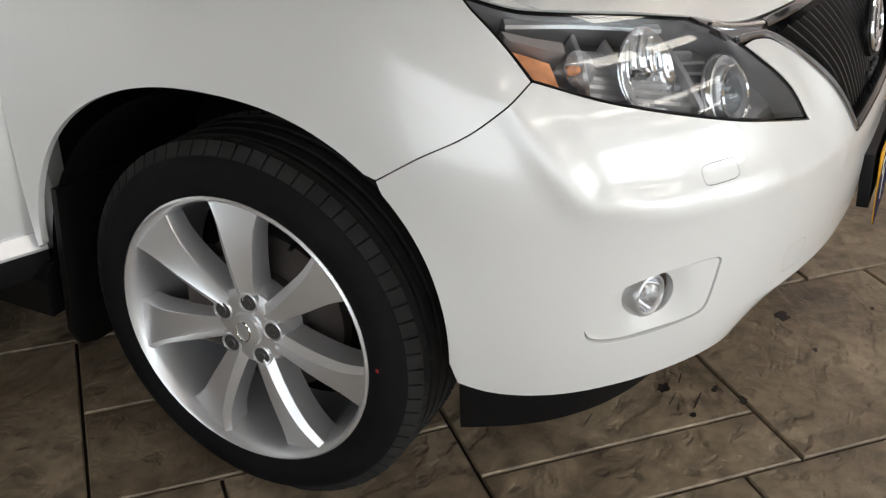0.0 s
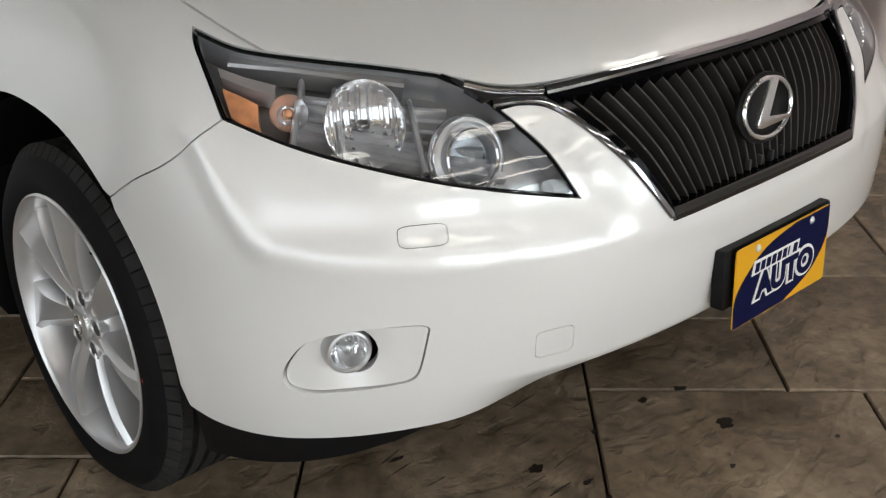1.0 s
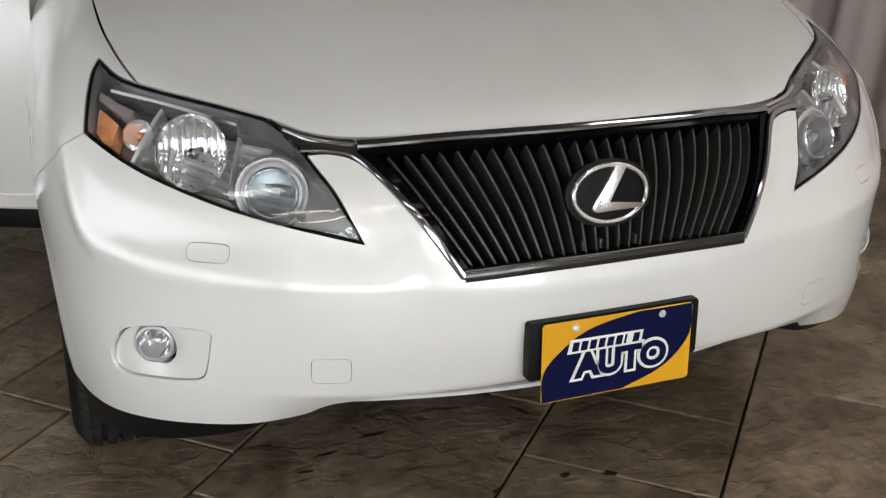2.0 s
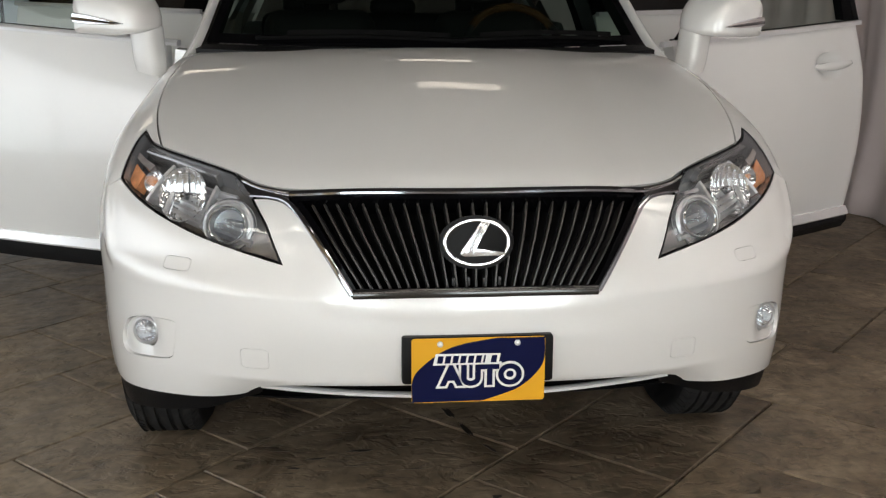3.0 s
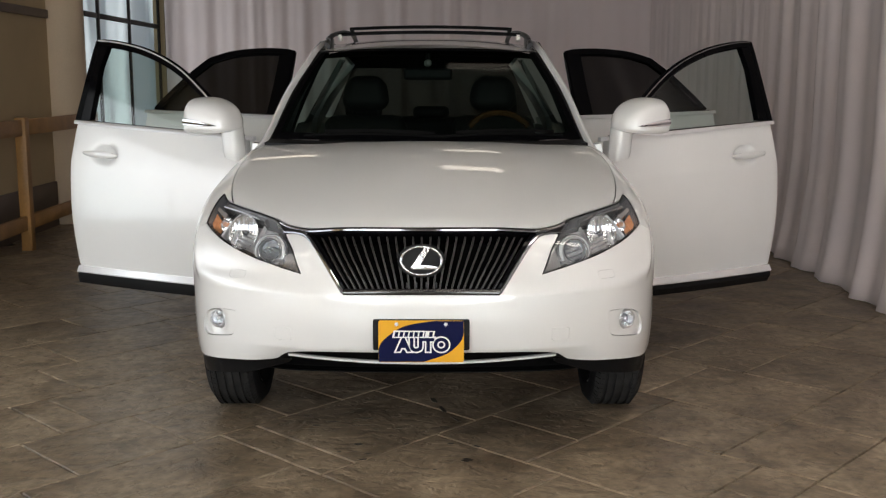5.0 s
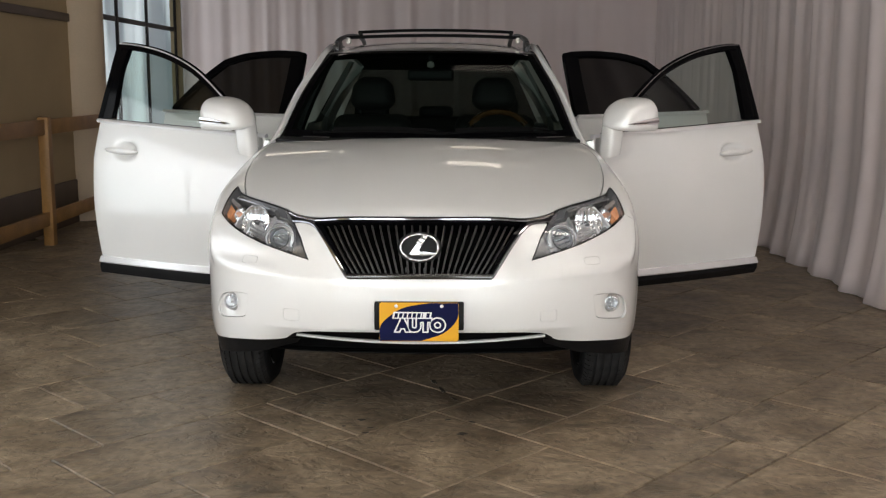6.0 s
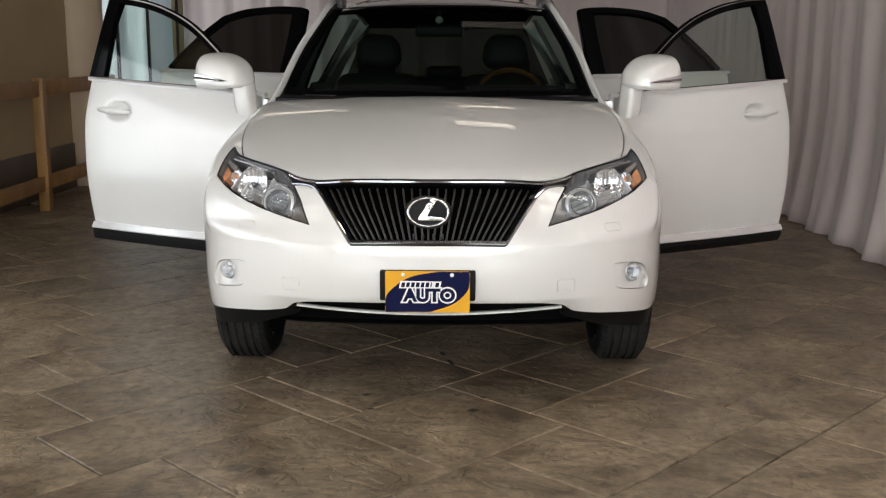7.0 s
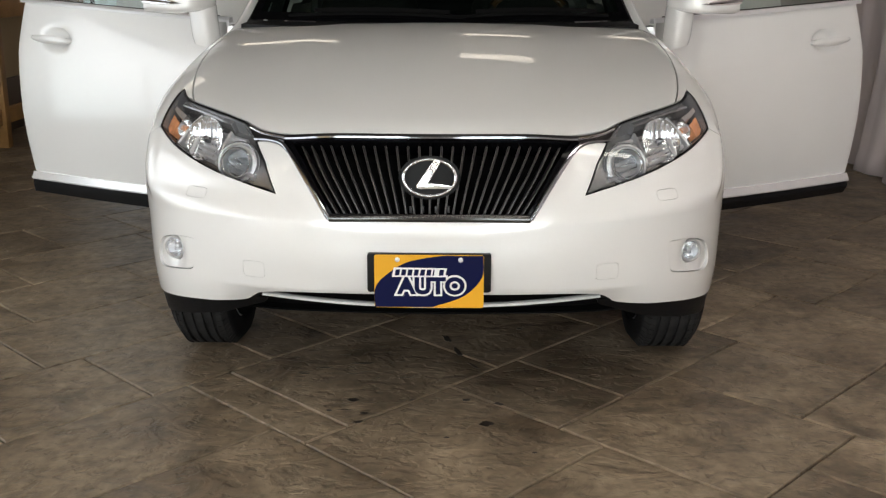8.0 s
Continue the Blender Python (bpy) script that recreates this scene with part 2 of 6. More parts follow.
    for q, low, high in ((press, 0.0, 1.0), (dent_shade, 1.0, 0.80)):
        q.inputs["From Min"].default_value, q.inputs["From Max"].default_value = 0.57, 0.66
        q.inputs["To Min"].default_value, q.inputs["To Max"].default_value = low, high
        l.new(dent.outputs["Fac"], q.inputs["Value"])
    m3.operation = "MULTIPLY"
    l.new(m2.outputs["Value"], m3.inputs[0])
    l.new(dent_shade.outputs["Result"], m3.inputs[1])
    l.new(m3.outputs["Value"], sc.inputs["Scale"])
    b3 = n.new("ShaderNodeBump")
    b3.invert = True
    b3.inputs["Strength"].default_value, b3.inputs["Distance"].default_value = 0.36, 0.006
    l.new(press.outputs["Result"], b3.inputs["Height"])
    b1, b2 = n.new("ShaderNodeBump"), n.new("ShaderNodeBump")
    b1.inputs["Strength"].default_value, b1.inputs["Distance"].default_value = 0.26, 0.010
    b2.inputs["Strength"].default_value, b2.inputs["Distance"].default_value = 0.12, 0.006
    # split-stone terraces: flat levels with short sharp steps
    total = None
    for level in (0.38, 0.50, 0.62):
        step = n.new("ShaderNodeMapRange")
        step.interpolation_type = "SMOOTHSTEP"
        step.inputs["From Min"].default_value, step.inputs["From Max"].default_value = level - 0.04, level + 0.04
        l.new(vein.outputs["Fac"], step.inputs["Value"])
        if total is None:
            total = step.outputs["Result"]
        else:
            add = n.new("ShaderNodeMath")
            l.new(total, add.inputs[0])
            l.new(step.outputs["Result"], add.inputs[1])
            total = add.outputs["Value"]
    l.new(total, b1.inputs["Height"])
    l.new(fine.outputs["Fac"], b2.inputs["Height"])
    l.new(b1.outputs["Normal"], b2.inputs["Normal"])
    l.new(b2.outputs["Normal"], b3.inputs["Normal"])
    l.new(b3.outputs["Normal"], p.inputs["Normal"])
    return m


STONE = stone_material()

from mathutils import geometry

# ---- building tools ----
def mesh_of(bm, name, material, smooth=None):
    me = bpy.data.meshes.new(name)
    bm.to_mesh(me)
    bm.free()
    me.materials.append(material)
    if smooth is not None:
        me.set_sharp_from_angle(angle=radians(smooth))
    return me


def part(name, bm, material, parent=None, label="", smooth=35):
    """Links a bmesh as one mesh object under a thing or a part."""
    bmesh.ops.recalc_face_normals(bm, faces=bm.faces)
    for f in bm.faces:
        f.smooth = True
    ob = new(name, mesh_of(bm, name, material, smooth))
    if parent:
        ob.parent = parent
    return tagged(ob, label)


def thing(name, label, category, m=None, group="", kind=""):
    ob = new(name)
    ob.empty_display_size = 0.1
    if m is not None:
        ob.matrix_world = m
    return tagged(ob, label, category, group, kind)


def box(x0, x1, y0, y1, z0, z1, bevel=0.0, steps=2):
    bm = bmesh.new()
    bmesh.ops.create_cube(bm, size=1, matrix=Matrix.LocRotScale(((x0 + x1)/2, (y0 + y1)/2, (z0 + z1)/2), None, (x1 - x0, y1 - y0, z1 - z0)))
    if bevel:
        bmesh.ops.bevel(bm, geom=bm.edges[:], offset=bevel, segments=steps, profile=0.5, affect="EDGES")
    return bm


def grid(rows, close_u=False, close_v=False, into=None):
    """Quads over rows of points, all rows of one length."""
    bm = into or bmesh.new()
    vs = [[bm.verts.new(p) for p in r] for r in rows]
    nu, nv = len(vs), len(vs[0])
    for i in range(nu if close_u else nu - 1):
        for j in range(nv if close_v else nv - 1):
            q = (vs[i][j], vs[(i + 1) % nu][j], vs[(i + 1) % nu][(j + 1) % nv], vs[i][(j + 1) % nv])
            if len(set(q)) == 4:
                bm.faces.new(q)
    return bm, vs


def lathe(profile, m=None, steps=48, into=None, closed=False):
    """Profile points (radius, height) turned about the local z axis."""
    m = m or Matrix()
    rows = [[m @ Vector((r*math.cos(a), r*math.sin(a), h)) for r, h in profile] for a in (2*math.pi*i/steps for i in range(steps))]
    return grid(rows, close_u=True, close_v=closed, into=into)[0]


def sweep(points, section, closed=False, up=(0, 0, 1), into=None, ups=None):
    """A section of (side, rise) points carried along a path."""
    pts = [Vector(p) for p in points]
    rows = []
    n = len(pts)
    for i, p in enumerate(pts):
        a, b = (pts[(i - 1) % n], pts[(i + 1) % n]) if closed else (pts[max(i - 1, 0)], pts[min(i + 1, n - 1)])
        t = (b - a).normalized()
        u = Vector(ups[i]) if ups is not None else Vector(up)
        side = t.cross(u).normalized()
        rise = side.cross(t).normalized()
        rows.append([p + side*s + rise*r for s, r in section])
    bm, vs = grid(rows, close_u=closed, close_v=True, into=into)
    if not closed:
        bm.faces.new(vs[0])
        bm.faces.new(vs[-1][::-1])
    return bm


def ring(r, n=10, squash=1.0):
    return [(r*math.cos(2*math.pi*i/n), squash*r*math.sin(2*math.pi*i/n)) for i in range(n)]


def slab(outline, depth, m=None, bevel=0.0, into=None):
    """A flat outline of (x, y) points given depth along the local z axis."""
    m = m or Matrix()
    bm = into or bmesh.new()
    lo = [bm.verts.new(m @ Vector((x, y, 0))) for x, y in outline]
    hi = [bm.verts.new(m @ Vector((x, y, depth))) for x, y in outline]
    bm.faces.new(lo[::-1])
    top = bm.faces.new(hi)
    n = len(outline)
    for i in range(n):
        bm.faces.new((lo[i], lo[(i + 1) % n], hi[(i + 1) % n], hi[i]))
    if bevel:
        bmesh.ops.bevel(bm, geom=list(top.edges), offset=bevel, segments=2, profile=0.5, affect="EDGES")
    return bm


def smooth_path(pts, n=8, closed=False):
    """A curve through the points."""
    p = np.array(pts, float)
    k = len(p)
    if k < 3 and not closed:
        return np.array([p[0] + (p[1] - p[0])*i/n for i in range(n + 1)])
    out = []
    for i in range(k if closed else k - 1):
        if closed:
            a, b, c, d = p[(i - 1) % k], p[i], p[(i + 1) % k], p[(i + 2) % k]
        else:
            b, c = p[i], p[i + 1]
            a = p[i - 1] if i else 2*b - c
            d = p[i + 2] if i + 2 < k else 2*c - b
        for t in np.arange(n)/n:
            out.append(0.5*(2*b + (c - a)*t + (2*a - 5*b + 4*c - d)*t*t + (3*b - a - 3*c + d)*t**3))
    if not closed:
        out.append(p[-1])
    return np.array(out)


def chain(*paths):
    """Joins smooth curves at sharp corners into one closed loop."""
    out = []
    for q in paths:
        out.extend(q[:-1])
    return np.array(out)


def inset(loop, d):
    a, b = np.roll(loop, 1, 0), np.roll(loop, -1, 0)
    area = 0.5*np.sum(loop[:, 0]*b[:, 1] - b[:, 0]*loop[:, 1])
    t1, t2 = loop - a, b - loop
    n1 = np.stack((-t1[:, 1], t1[:, 0]), -1)/(np.linalg.norm(t1, axis=1, keepdims=True) + 1e-12)
    n2 = np.stack((-t2[:, 1], t2[:, 0]), -1)/(np.linalg.norm(t2, axis=1, keepdims=True) + 1e-12)
    m = n1 + n2
    m /= np.maximum(0.5*np.sum(m*m, axis=1, keepdims=True), 0.35)
    return loop + m*d*np.sign(area)


def inside(pts, loop):
    x, y = pts[:, 0:1], pts[:, 1:2]
    a, b = loop, np.roll(loop, -1, 0)
    with np.errstate(divide="ignore", invalid="ignore"):
        hit = ((a[:, 1] > y) != (b[:, 1] > y)) & (x < (b[:, 0] - a[:, 0])*(y - a[:, 1])/(b[:, 1] - a[:, 1]) + a[:, 0])
    return hit.sum(1) % 2 == 1



# ---- body shape: one smooth solid, cut into panels by outlines laid on it ----
CORE = np.array((0.0, 1.30, 0.40))


def curve_at(z, knots, values):
    """A smooth curve through a few knots."""
    z = np.clip(z, knots[0], knots[-1])
    k, v = np.array(knots), np.array(values)
    m = np.gradient(v, k)
    i = np.clip(np.searchsorted(k, z) - 1, 0, len(k) - 2)
    h = k[i + 1] - k[i]
    t = (z - k[i]) / h
    return (2*t**3 - 3*t*t + 1)*v[i] + (t**3 - 2*t*t + t)*h*m[i] + (3*t*t - 2*t**3)*v[i + 1] + (t**3 - t*t)*h*m[i + 1]


def soft_min(a, b, k):
    h = np.clip(0.5 + 0.5*(b - a)/k, 0, 1)
    return b*(1 - h) + a*h - k*h*(1 - h)


def bump(d, w):
    return np.exp(-(d/w)**2)


FOLD_LINE = np.array([(0.889, 0.470, 0.875), (0.882, 0.390, 0.775), (0.872, 0.362, 0.735), (0.856, 0.340, 0.716), (0.777, 0.256, 0.707), (0.664, 0.182, 0.701), (0.570, 0.140, 0.694)])


SHELF_LINE = np.array([(0.452, 0.160, 0.800), (0.405, 0.118, 0.735), (0.330, 0.068, 0.672), (0.150, 0.048, 0.657), (0.0, 0.046, 0.655)])


def from_line(x, y, z, line=FOLD_LINE):
    """Distance to the fold that runs down from the lamp's corner and in along the bumper's shoulder."""
    p = np.stack((x, y, z), -1)
    d = np.full(x.shape, 9.0)
    for a, b in zip(line[:-1], line[1:]):
        t = np.clip((p - a) @ (b - a)/np.dot(b - a, b - a), 0, 1)
        d = np.minimum(d, np.linalg.norm(p - a - t[..., None]*(b - a), axis=-1))
    return d


def body(p):
    """Positive inside the lower body, about in metres."""
    x, y, z = np.abs(p[..., 0]), p[..., 1], p[..., 2]
    rise = np.clip((z - 0.680)/0.085, 0, 1)
    rise = 0.5*rise*rise*(3 - 2*rise) + 0.5*np.sin(0.5*math.pi*rise)
    y = y - 0.026*rise*bump(np.clip(np.abs(x - 0.600) - 0.18, 0, None), 0.075)
    y = y - 0.60*np.clip(0.482 - z, 0, 0.12)*bump(np.clip(x - 0.50, 0, None), 0.10)
    w = curve_at(z, (0.15, 0.40, 0.62, 0.80, 0.92, 1.05, 1.20), (0.88, 0.932, 0.945, 0.943, 0.917, 0.862, 0.80))
    w = w + 0.004*bump(np.hypot(y - 0.958, z - 0.37) - 0.43, 0.035)
    nose = curve_at(z, (0.20, 0.36, 0.44, 0.52, 0.60, 0.70, 0.80, 0.90, 1.0), (0.17, 0.088, 0.053, 0.037, 0.032, 0.046, 0.075, 0.125, 0.20))
    n = curve_at(z, (0.25, 0.45, 0.60, 0.75, 0.9, 1.0), (2.95, 2.68, 2.60, 2.72, 2.50, 2.45))
    front, back = 0.75, 3.6
    tail = 4.74 - 0.12*np.abs(z - 0.7)
    v = np.where(y < front, np.clip(front - y, 0, None)/(front - nose), np.clip(y - back, 0, None)/(tail - back))
    a = (1 - ((x/w)**n + v**n)**(1/n))*0.88
    t = np.clip((y - 0.10)/1.05, 0, 1.5)
    h0 = 0.895 + 0.285*(1 - np.abs(1 - t)**1.75*np.sign(1 - t))
    h0 = np.where(y > 1.15, 1.18 - 0.03*np.clip(y - 1.15, 0, 1), h0)
    fall = curve_at(y, (0.2, 0.55, 1.3), (0.085, 0.075, 0.03))
    b = h0 - fall*(x/0.78)**1.7 - z
    return soft_min(a, b, 0.09) + 0.009*bump(from_line(np.abs(p[..., 0]), p[..., 1], z), 0.024) + 0.006*bump(from_line(np.abs(p[..., 0]), p[..., 1], z, SHELF_LINE), 0.026)


def cast(origin, way, near, far, f=body):
    """The outermost place where each ray leaves the solid."""
    lo, hi = np.full(way.shape[:-1], near), np.full(way.shape[:-1], far)
    for _ in range(40):
        mid = 0.5*(lo + hi)
        inside = f(origin + mid[..., None]*way) > 0
        lo, hi = np.where(inside, mid, lo), np.where(inside, hi, mid)
    return origin + lo[..., None]*way


def to_uv(p):
    d = np.asarray(p, float) - CORE
    return np.stack((np.arctan2(d[..., 0], -d[..., 1]), np.arctan2(d[..., 2], np.hypot(d[..., 0], d[..., 1]))), -1)


def on_body(uv):
    uv = np.asarray(uv, float)
    c = np.cos(uv[..., 1])
    way = np.stack((np.sin(uv[..., 0])*c, -np.cos(uv[..., 0])*c, np.sin(uv[..., 1])), -1)
    return cast(CORE, way, 0.05, 4.0)


def normal_at(p, f=body):
    e = 2e-3
    g = np.stack([f(p - e*np.eye(3)[i]) - f(p + e*np.eye(3)[i]) for i in range(3)], -1)
    return g/np.linalg.norm(g, axis=-1, keepdims=True)


def panel(name, loops, material, parent, label="", lift=0.0, cell=0.03, fold=0.012, gap=0.0015, shape=None):
    """A piece of the body's skin inside the first loop and outside the others, with its edges turned in. shape(p) may lower it further."""
    loops = [inset(np.asarray(q, float), gap if i == 0 else -gap) for i, q in enumerate(loops)]
    lo, hi = loops[0].min(0), loops[0].max(0)
    gu, gv = np.meshgrid(np.arange(lo[0], hi[0], cell), np.arange(lo[1], hi[1], cell))
    gu[1::2] += cell/2
    pts = np.stack((gu.ravel(), gv.ravel()), -1)
    keep = inside(pts, loops[0])
    for q in loops[1:]:
        keep &= ~inside(pts, q)
    for q in loops:
        keep &= np.min(np.linalg.norm(pts[:, None] - q[None], axis=2), axis=1) > 0.45*cell
    pts = pts[keep]
    flat, edges = [], []
    for q in loops:
        k = len(flat)
        flat.extend(map(tuple, q))
        edges.extend((k + i, k + (i + 1) % len(q)) for i in range(len(q)))
    flat.extend(map(tuple, pts))
    vs, _, faces, origin, _, _ = geometry.delaunay_2d_cdt([Vector(p) for p in flat], edges, [], 0, 1e-7)
    uv = np.array([tuple(v) for v in vs])
    place = {k: i for i, group in enumerate(origin) for k in group}
    mid = np.array([uv[list(f)].mean(0) for f in faces])
    ok = inside(mid, loops[0])
    for q in loops[1:]:
        ok &= ~inside(mid, q)
    p = on_body(uv)
    nrm = normal_at(p)
    p = p + nrm*lift
    if shape:
        p = p + nrm*shape(p)[:, None]
    polys, corner, rims = [], [], set()
    for f, k in zip(faces, ok):
        if k:
            a, b, c = p[list(f[:3])]
            g = tuple(f) if np.dot(np.cross(b - a, c - a), nrm[f[0]]) > 0 else tuple(f)[::-1]
            polys.append(g)
            corner += [tuple(nrm[v]) for v in g]
    verts = list(map(tuple, p))
    k = 0
    for number, q in enumerate(loops if fold else ()):
        m, base = len(q), len(verts)
        ids = [place[k + i] for i in range(m)]
        k += m
        rp, rn = p[ids], nrm[ids]
        t = np.roll(rp, -1, 0) - np.roll(rp, 1, 0)
        t /= np.linalg.norm(t, axis=1, keepdims=True) + 1e-12
        turn = np.sign(np.sum(q[:, 0]*np.roll(q[:, 1], -1) - np.roll(q[:, 0], -1)*q[:, 1]))*(1 if number == 0 else -1)
        out = np.cross(t, rn)*turn
        verts += [tuple(a - b*fold) for a, b in zip(rp, rn)]
        for i in range(m):
            j = (i + 1) % m
            if ids[i] != ids[j]:
                rims.add(frozenset((ids[i], ids[j])))
                way = np.dot(np.cross(rp[j] - rp[i], -rn[i]), out[i])
                rim = [(ids[i], i), (ids[j], j), (base + j, j), (base + i, i)]
                rim = rim if way > 0 else rim[::-1]
                polys.append(tuple(a for a, _ in rim))
                corner += [tuple(out[b]) for _, b in rim]
    used = sorted({v for f in polys for v in f})
    again = {v: i for i, v in enumerate(used)}
    me = bpy.data.meshes.new(name)
    me.from_pydata([verts[v] for v in used], [], [tuple(again[v] for v in f) for f in polys])
    me.materials.append(material)
    me.shade_smooth()
    sharp = me.attributes.new("sharp_edge", "BOOLEAN", "EDGE")
    sharp.data.foreach_set("value", [frozenset((used[a], used[b])) in rims for a, b in (tuple(e.vertices) for e in me.edges)])
    if shape is None:
        me.normals_split_custom_set(corner)
    ob = new(name, me)
    ob.parent = parent
    return tagged(ob, label)


def uv_path(pts, side=1, n=8):
    """A smooth curve on the skin near the given places, on the one or the other side."""
    return smooth_path(to_uv(np.array([(side*x, y, z) for x, y, z in pts])), n)


def skin(uv, lift=0.0):
    p = on_body(np.asarray(uv))
    n = normal_at(p)
    return p + n*lift, n


def trim(name, uv, width, height, material, parent, label="", lift=0.0):
    """A rounded strip laid along a curve on the skin."""
    p, n = skin(uv, lift)
    h = width/2
    sec = [(-h, -0.004), (-h, height*0.5), (-h*0.6, height*0.95), (0, height), (h*0.6, height*0.95), (h, height*0.5), (h, -0.004)]
    return part(name, sweep([tuple(q) for q in p], sec, ups=[tuple(q) for q in n]), material, parent, label)

# ---- the car ----
car = thing("car", "pearl white SUV parked indoors with all four side doors open", "car")
AXLE, HUB_Z, TYRE_R = 0.960, 0.366, 0.358
FLOOR_Z = 0.017
REAR_AXLE = 3.698


def arch_curve(y0, z0, a0, a1, n=26, r=0.426):
    """Wheel arch edge round an axle, as places on one side; angles from the rear, through the top, in degrees."""
    out = []
    for i in range(n + 1):
        a = radians(a0 + (a1 - a0)*i/n)
        c, s = math.cos(a), math.sin(a)
        k = (abs(c)**2.3 + abs(s)**2.3)**(-1/2.3)
        q = r + 0.014*(1 + math.cos(a - radians(50)))
        out.append((0.94, y0 + q*k*c, z0 + q*k*s))
    return out


# outlines on the skin, one side each: (x, y, z) near the skin
LAMP_LOW = [(0.850, 0.445, 0.889), (0.808, 0.334, 0.863), (0.737, 0.250, 0.835), (0.640, 0.180, 0.803), (0.540, 0.150, 0.773), (0.436, 0.120, 0.746)]
LAMP_IN = [(0.436, 0.120, 0.746), (0.474, 0.150, 0.826), (0.505, 0.180, 0.872), (0.530, 0.240, 0.912), (0.560, 0.300, 0.933)]
LAMP_TOP = [(0.560, 0.300, 0.933), (0.640, 0.362, 0.950), (0.760, 0.466, 0.972), (0.796, 0.506, 0.984), (0.826, 0.566, 1.008)]
LAMP_OUT = [(0.826, 0.566, 1.008), (0.833, 0.546, 0.984), (0.838, 0.515, 0.956), (0.844, 0.480, 0.924), (0.850, 0.445, 0.889)]
SEAM = [(0.943, 0.655, 0.732), (0.930, 0.590, 0.775), (0.905, 0.510, 0.822), (0.850, 0.445, 0.889)]
HOOD_SIDE = [(0.760, 0.466, 0.972), (0.776, 0.530, 0.993), (0.792, 0.650, 1.028), (0.796, 0.800, 1.068), (0.780, 1.000, 1.115), (0.754, 1.160, 1.146), (0.736, 1.270, 1.160)]
CORNER = [(0.516, 0.200, 0.889), (0.475, 0.199, 0.886), (0.432, 0.186, 0.873), (0.395, 0.145, 0.840), (0.345, 0.090, 0.778), (0.283, 0.056, 0.686)]
GRILLE_SIDE = [(0.430, 0.195, 0.890), (0.392, 0.135, 0.850), (0.345, 0.090, 0.786), (0.283, 0.056, 0.686)]
BOTTOM = [(0.0, 0.080, 0.469), (0.25, 0.085, 0.468), (0.40, 0.110, 0.464), (0.477, 0.140, 0.454), (0.506, 0.160, 0.439), (0.532, 0.180, 0.421), (0.60, 0.20, 0.412), (0.70, 0.24, 0.402), (0.785, 0.305, 0.388), (0.85, 0.40, 0.374), (0.89, 0.48, 0.373), (0.918, 0.530, 0.388)]


def both(right):
    """A run of places from one side's end over the middle to the other side's."""
    return [(-x, y, z) for x, y, z in right[::-1]] + right[1:]


def rev(q):
    return q[::-1]


arch_front = arch_curve(AXLE, 0.37, 0, 180, 72)


def arch_run(z_from, z_to, front=True, side=1):
    """The stretch of the front arch's edge between two heights, ahead of or behind the axle."""
    q = [p for p in arch_front if (p[1] < AXLE) == front and min(z_from, z_to) - 1e-6 <= p[2] <= max(z_from, z_to) + 1e-6]
    q = sorted(q, key=lambda p: p[2], reverse=z_from > z_to)
    return to_uv(np.array([(side*x, y, z) for x, y, z in q]))


# bumper cover: one skin from arch to arch
top_right = [uv_path(SEAM, 1), uv_path(LAMP_LOW, 1), uv_path(LAMP_IN[:3], 1), uv_path([LAMP_IN[2], CORNER[0]], 1, 2), uv_path(CORNER, 1)]
grille_low = smooth_path(to_uv(np.array([(0.283, 0.056, 0.686), (0.14, 0.050, 0.688), (0.0, 0.048, 0.688), (-0.14, 0.050, 0.688), (-0.283, 0.056, 0.686)])), 8)


def flip(uv):
    return np.stack((-uv[:, 0], uv[:, 1]), -1)[::-1]


arch_r = np.vstack((to_uv(np.array([(0.918, 0.530, 0.388)])), arch_run(0.42, 0.715), to_uv(np.array([SEAM[0]]))))
bottom_uv = smooth_path(to_uv(np.array(both(BOTTOM))), 6)
bumper_loop = chain(bottom_uv, arch_r, *top_right, grille_low, *[flip(q) for q in top_right[::-1]], flip(arch_r))


def oval_uv(c, rx, rz, n=28, power=2.0, tilt=0.0):
    """A rounded outline on the skin about a place: half width and half height in metres."""
    c = np.array(c, float)
    p0 = on_body(to_uv(c))
    nn = normal_at(p0)
    e1 = np.cross((0, 0, 1), nn)
    e1 /= np.linalg.norm(e1)
    e2 = np.cross(nn, e1)
    out = []
    for i in range(n):
        a = 2*math.pi*i/n
        ca, sa = math.cos(a), math.sin(a)
        k = (abs(ca)**power + abs(sa)**power)**(-1/power)
        u, v = rx*k*ca, rz*k*sa
        out.append(p0 + e1*(u*math.cos(tilt) - v*math.sin(tilt)) + e2*(u*math.sin(tilt) + v*math.cos(tilt)))
    return to_uv(np.array(out))


FOG = [(0.828, 0.322, 0.556), (0.810, 0.29, 0.577), (0.765, 0.245, 0.592), (0.710, 0.20, 0.597), (0.694, 0.18, 0.593), (0.695, 0.18, 0.575), (0.703, 0.19, 0.520), (0.712, 0.20, 0.502), (0.735, 0.22, 0.494), (0.790, 0.27, 0.482), (0.828, 0.322, 0.475), (0.845, 0.344, 0.486), (0.845, 0.344, 0.515)]


def fog_loop(side):
    return smooth_path(to_uv(np.array([(side*x, y, z) for x, y, z in FOG])), 4, closed=True)


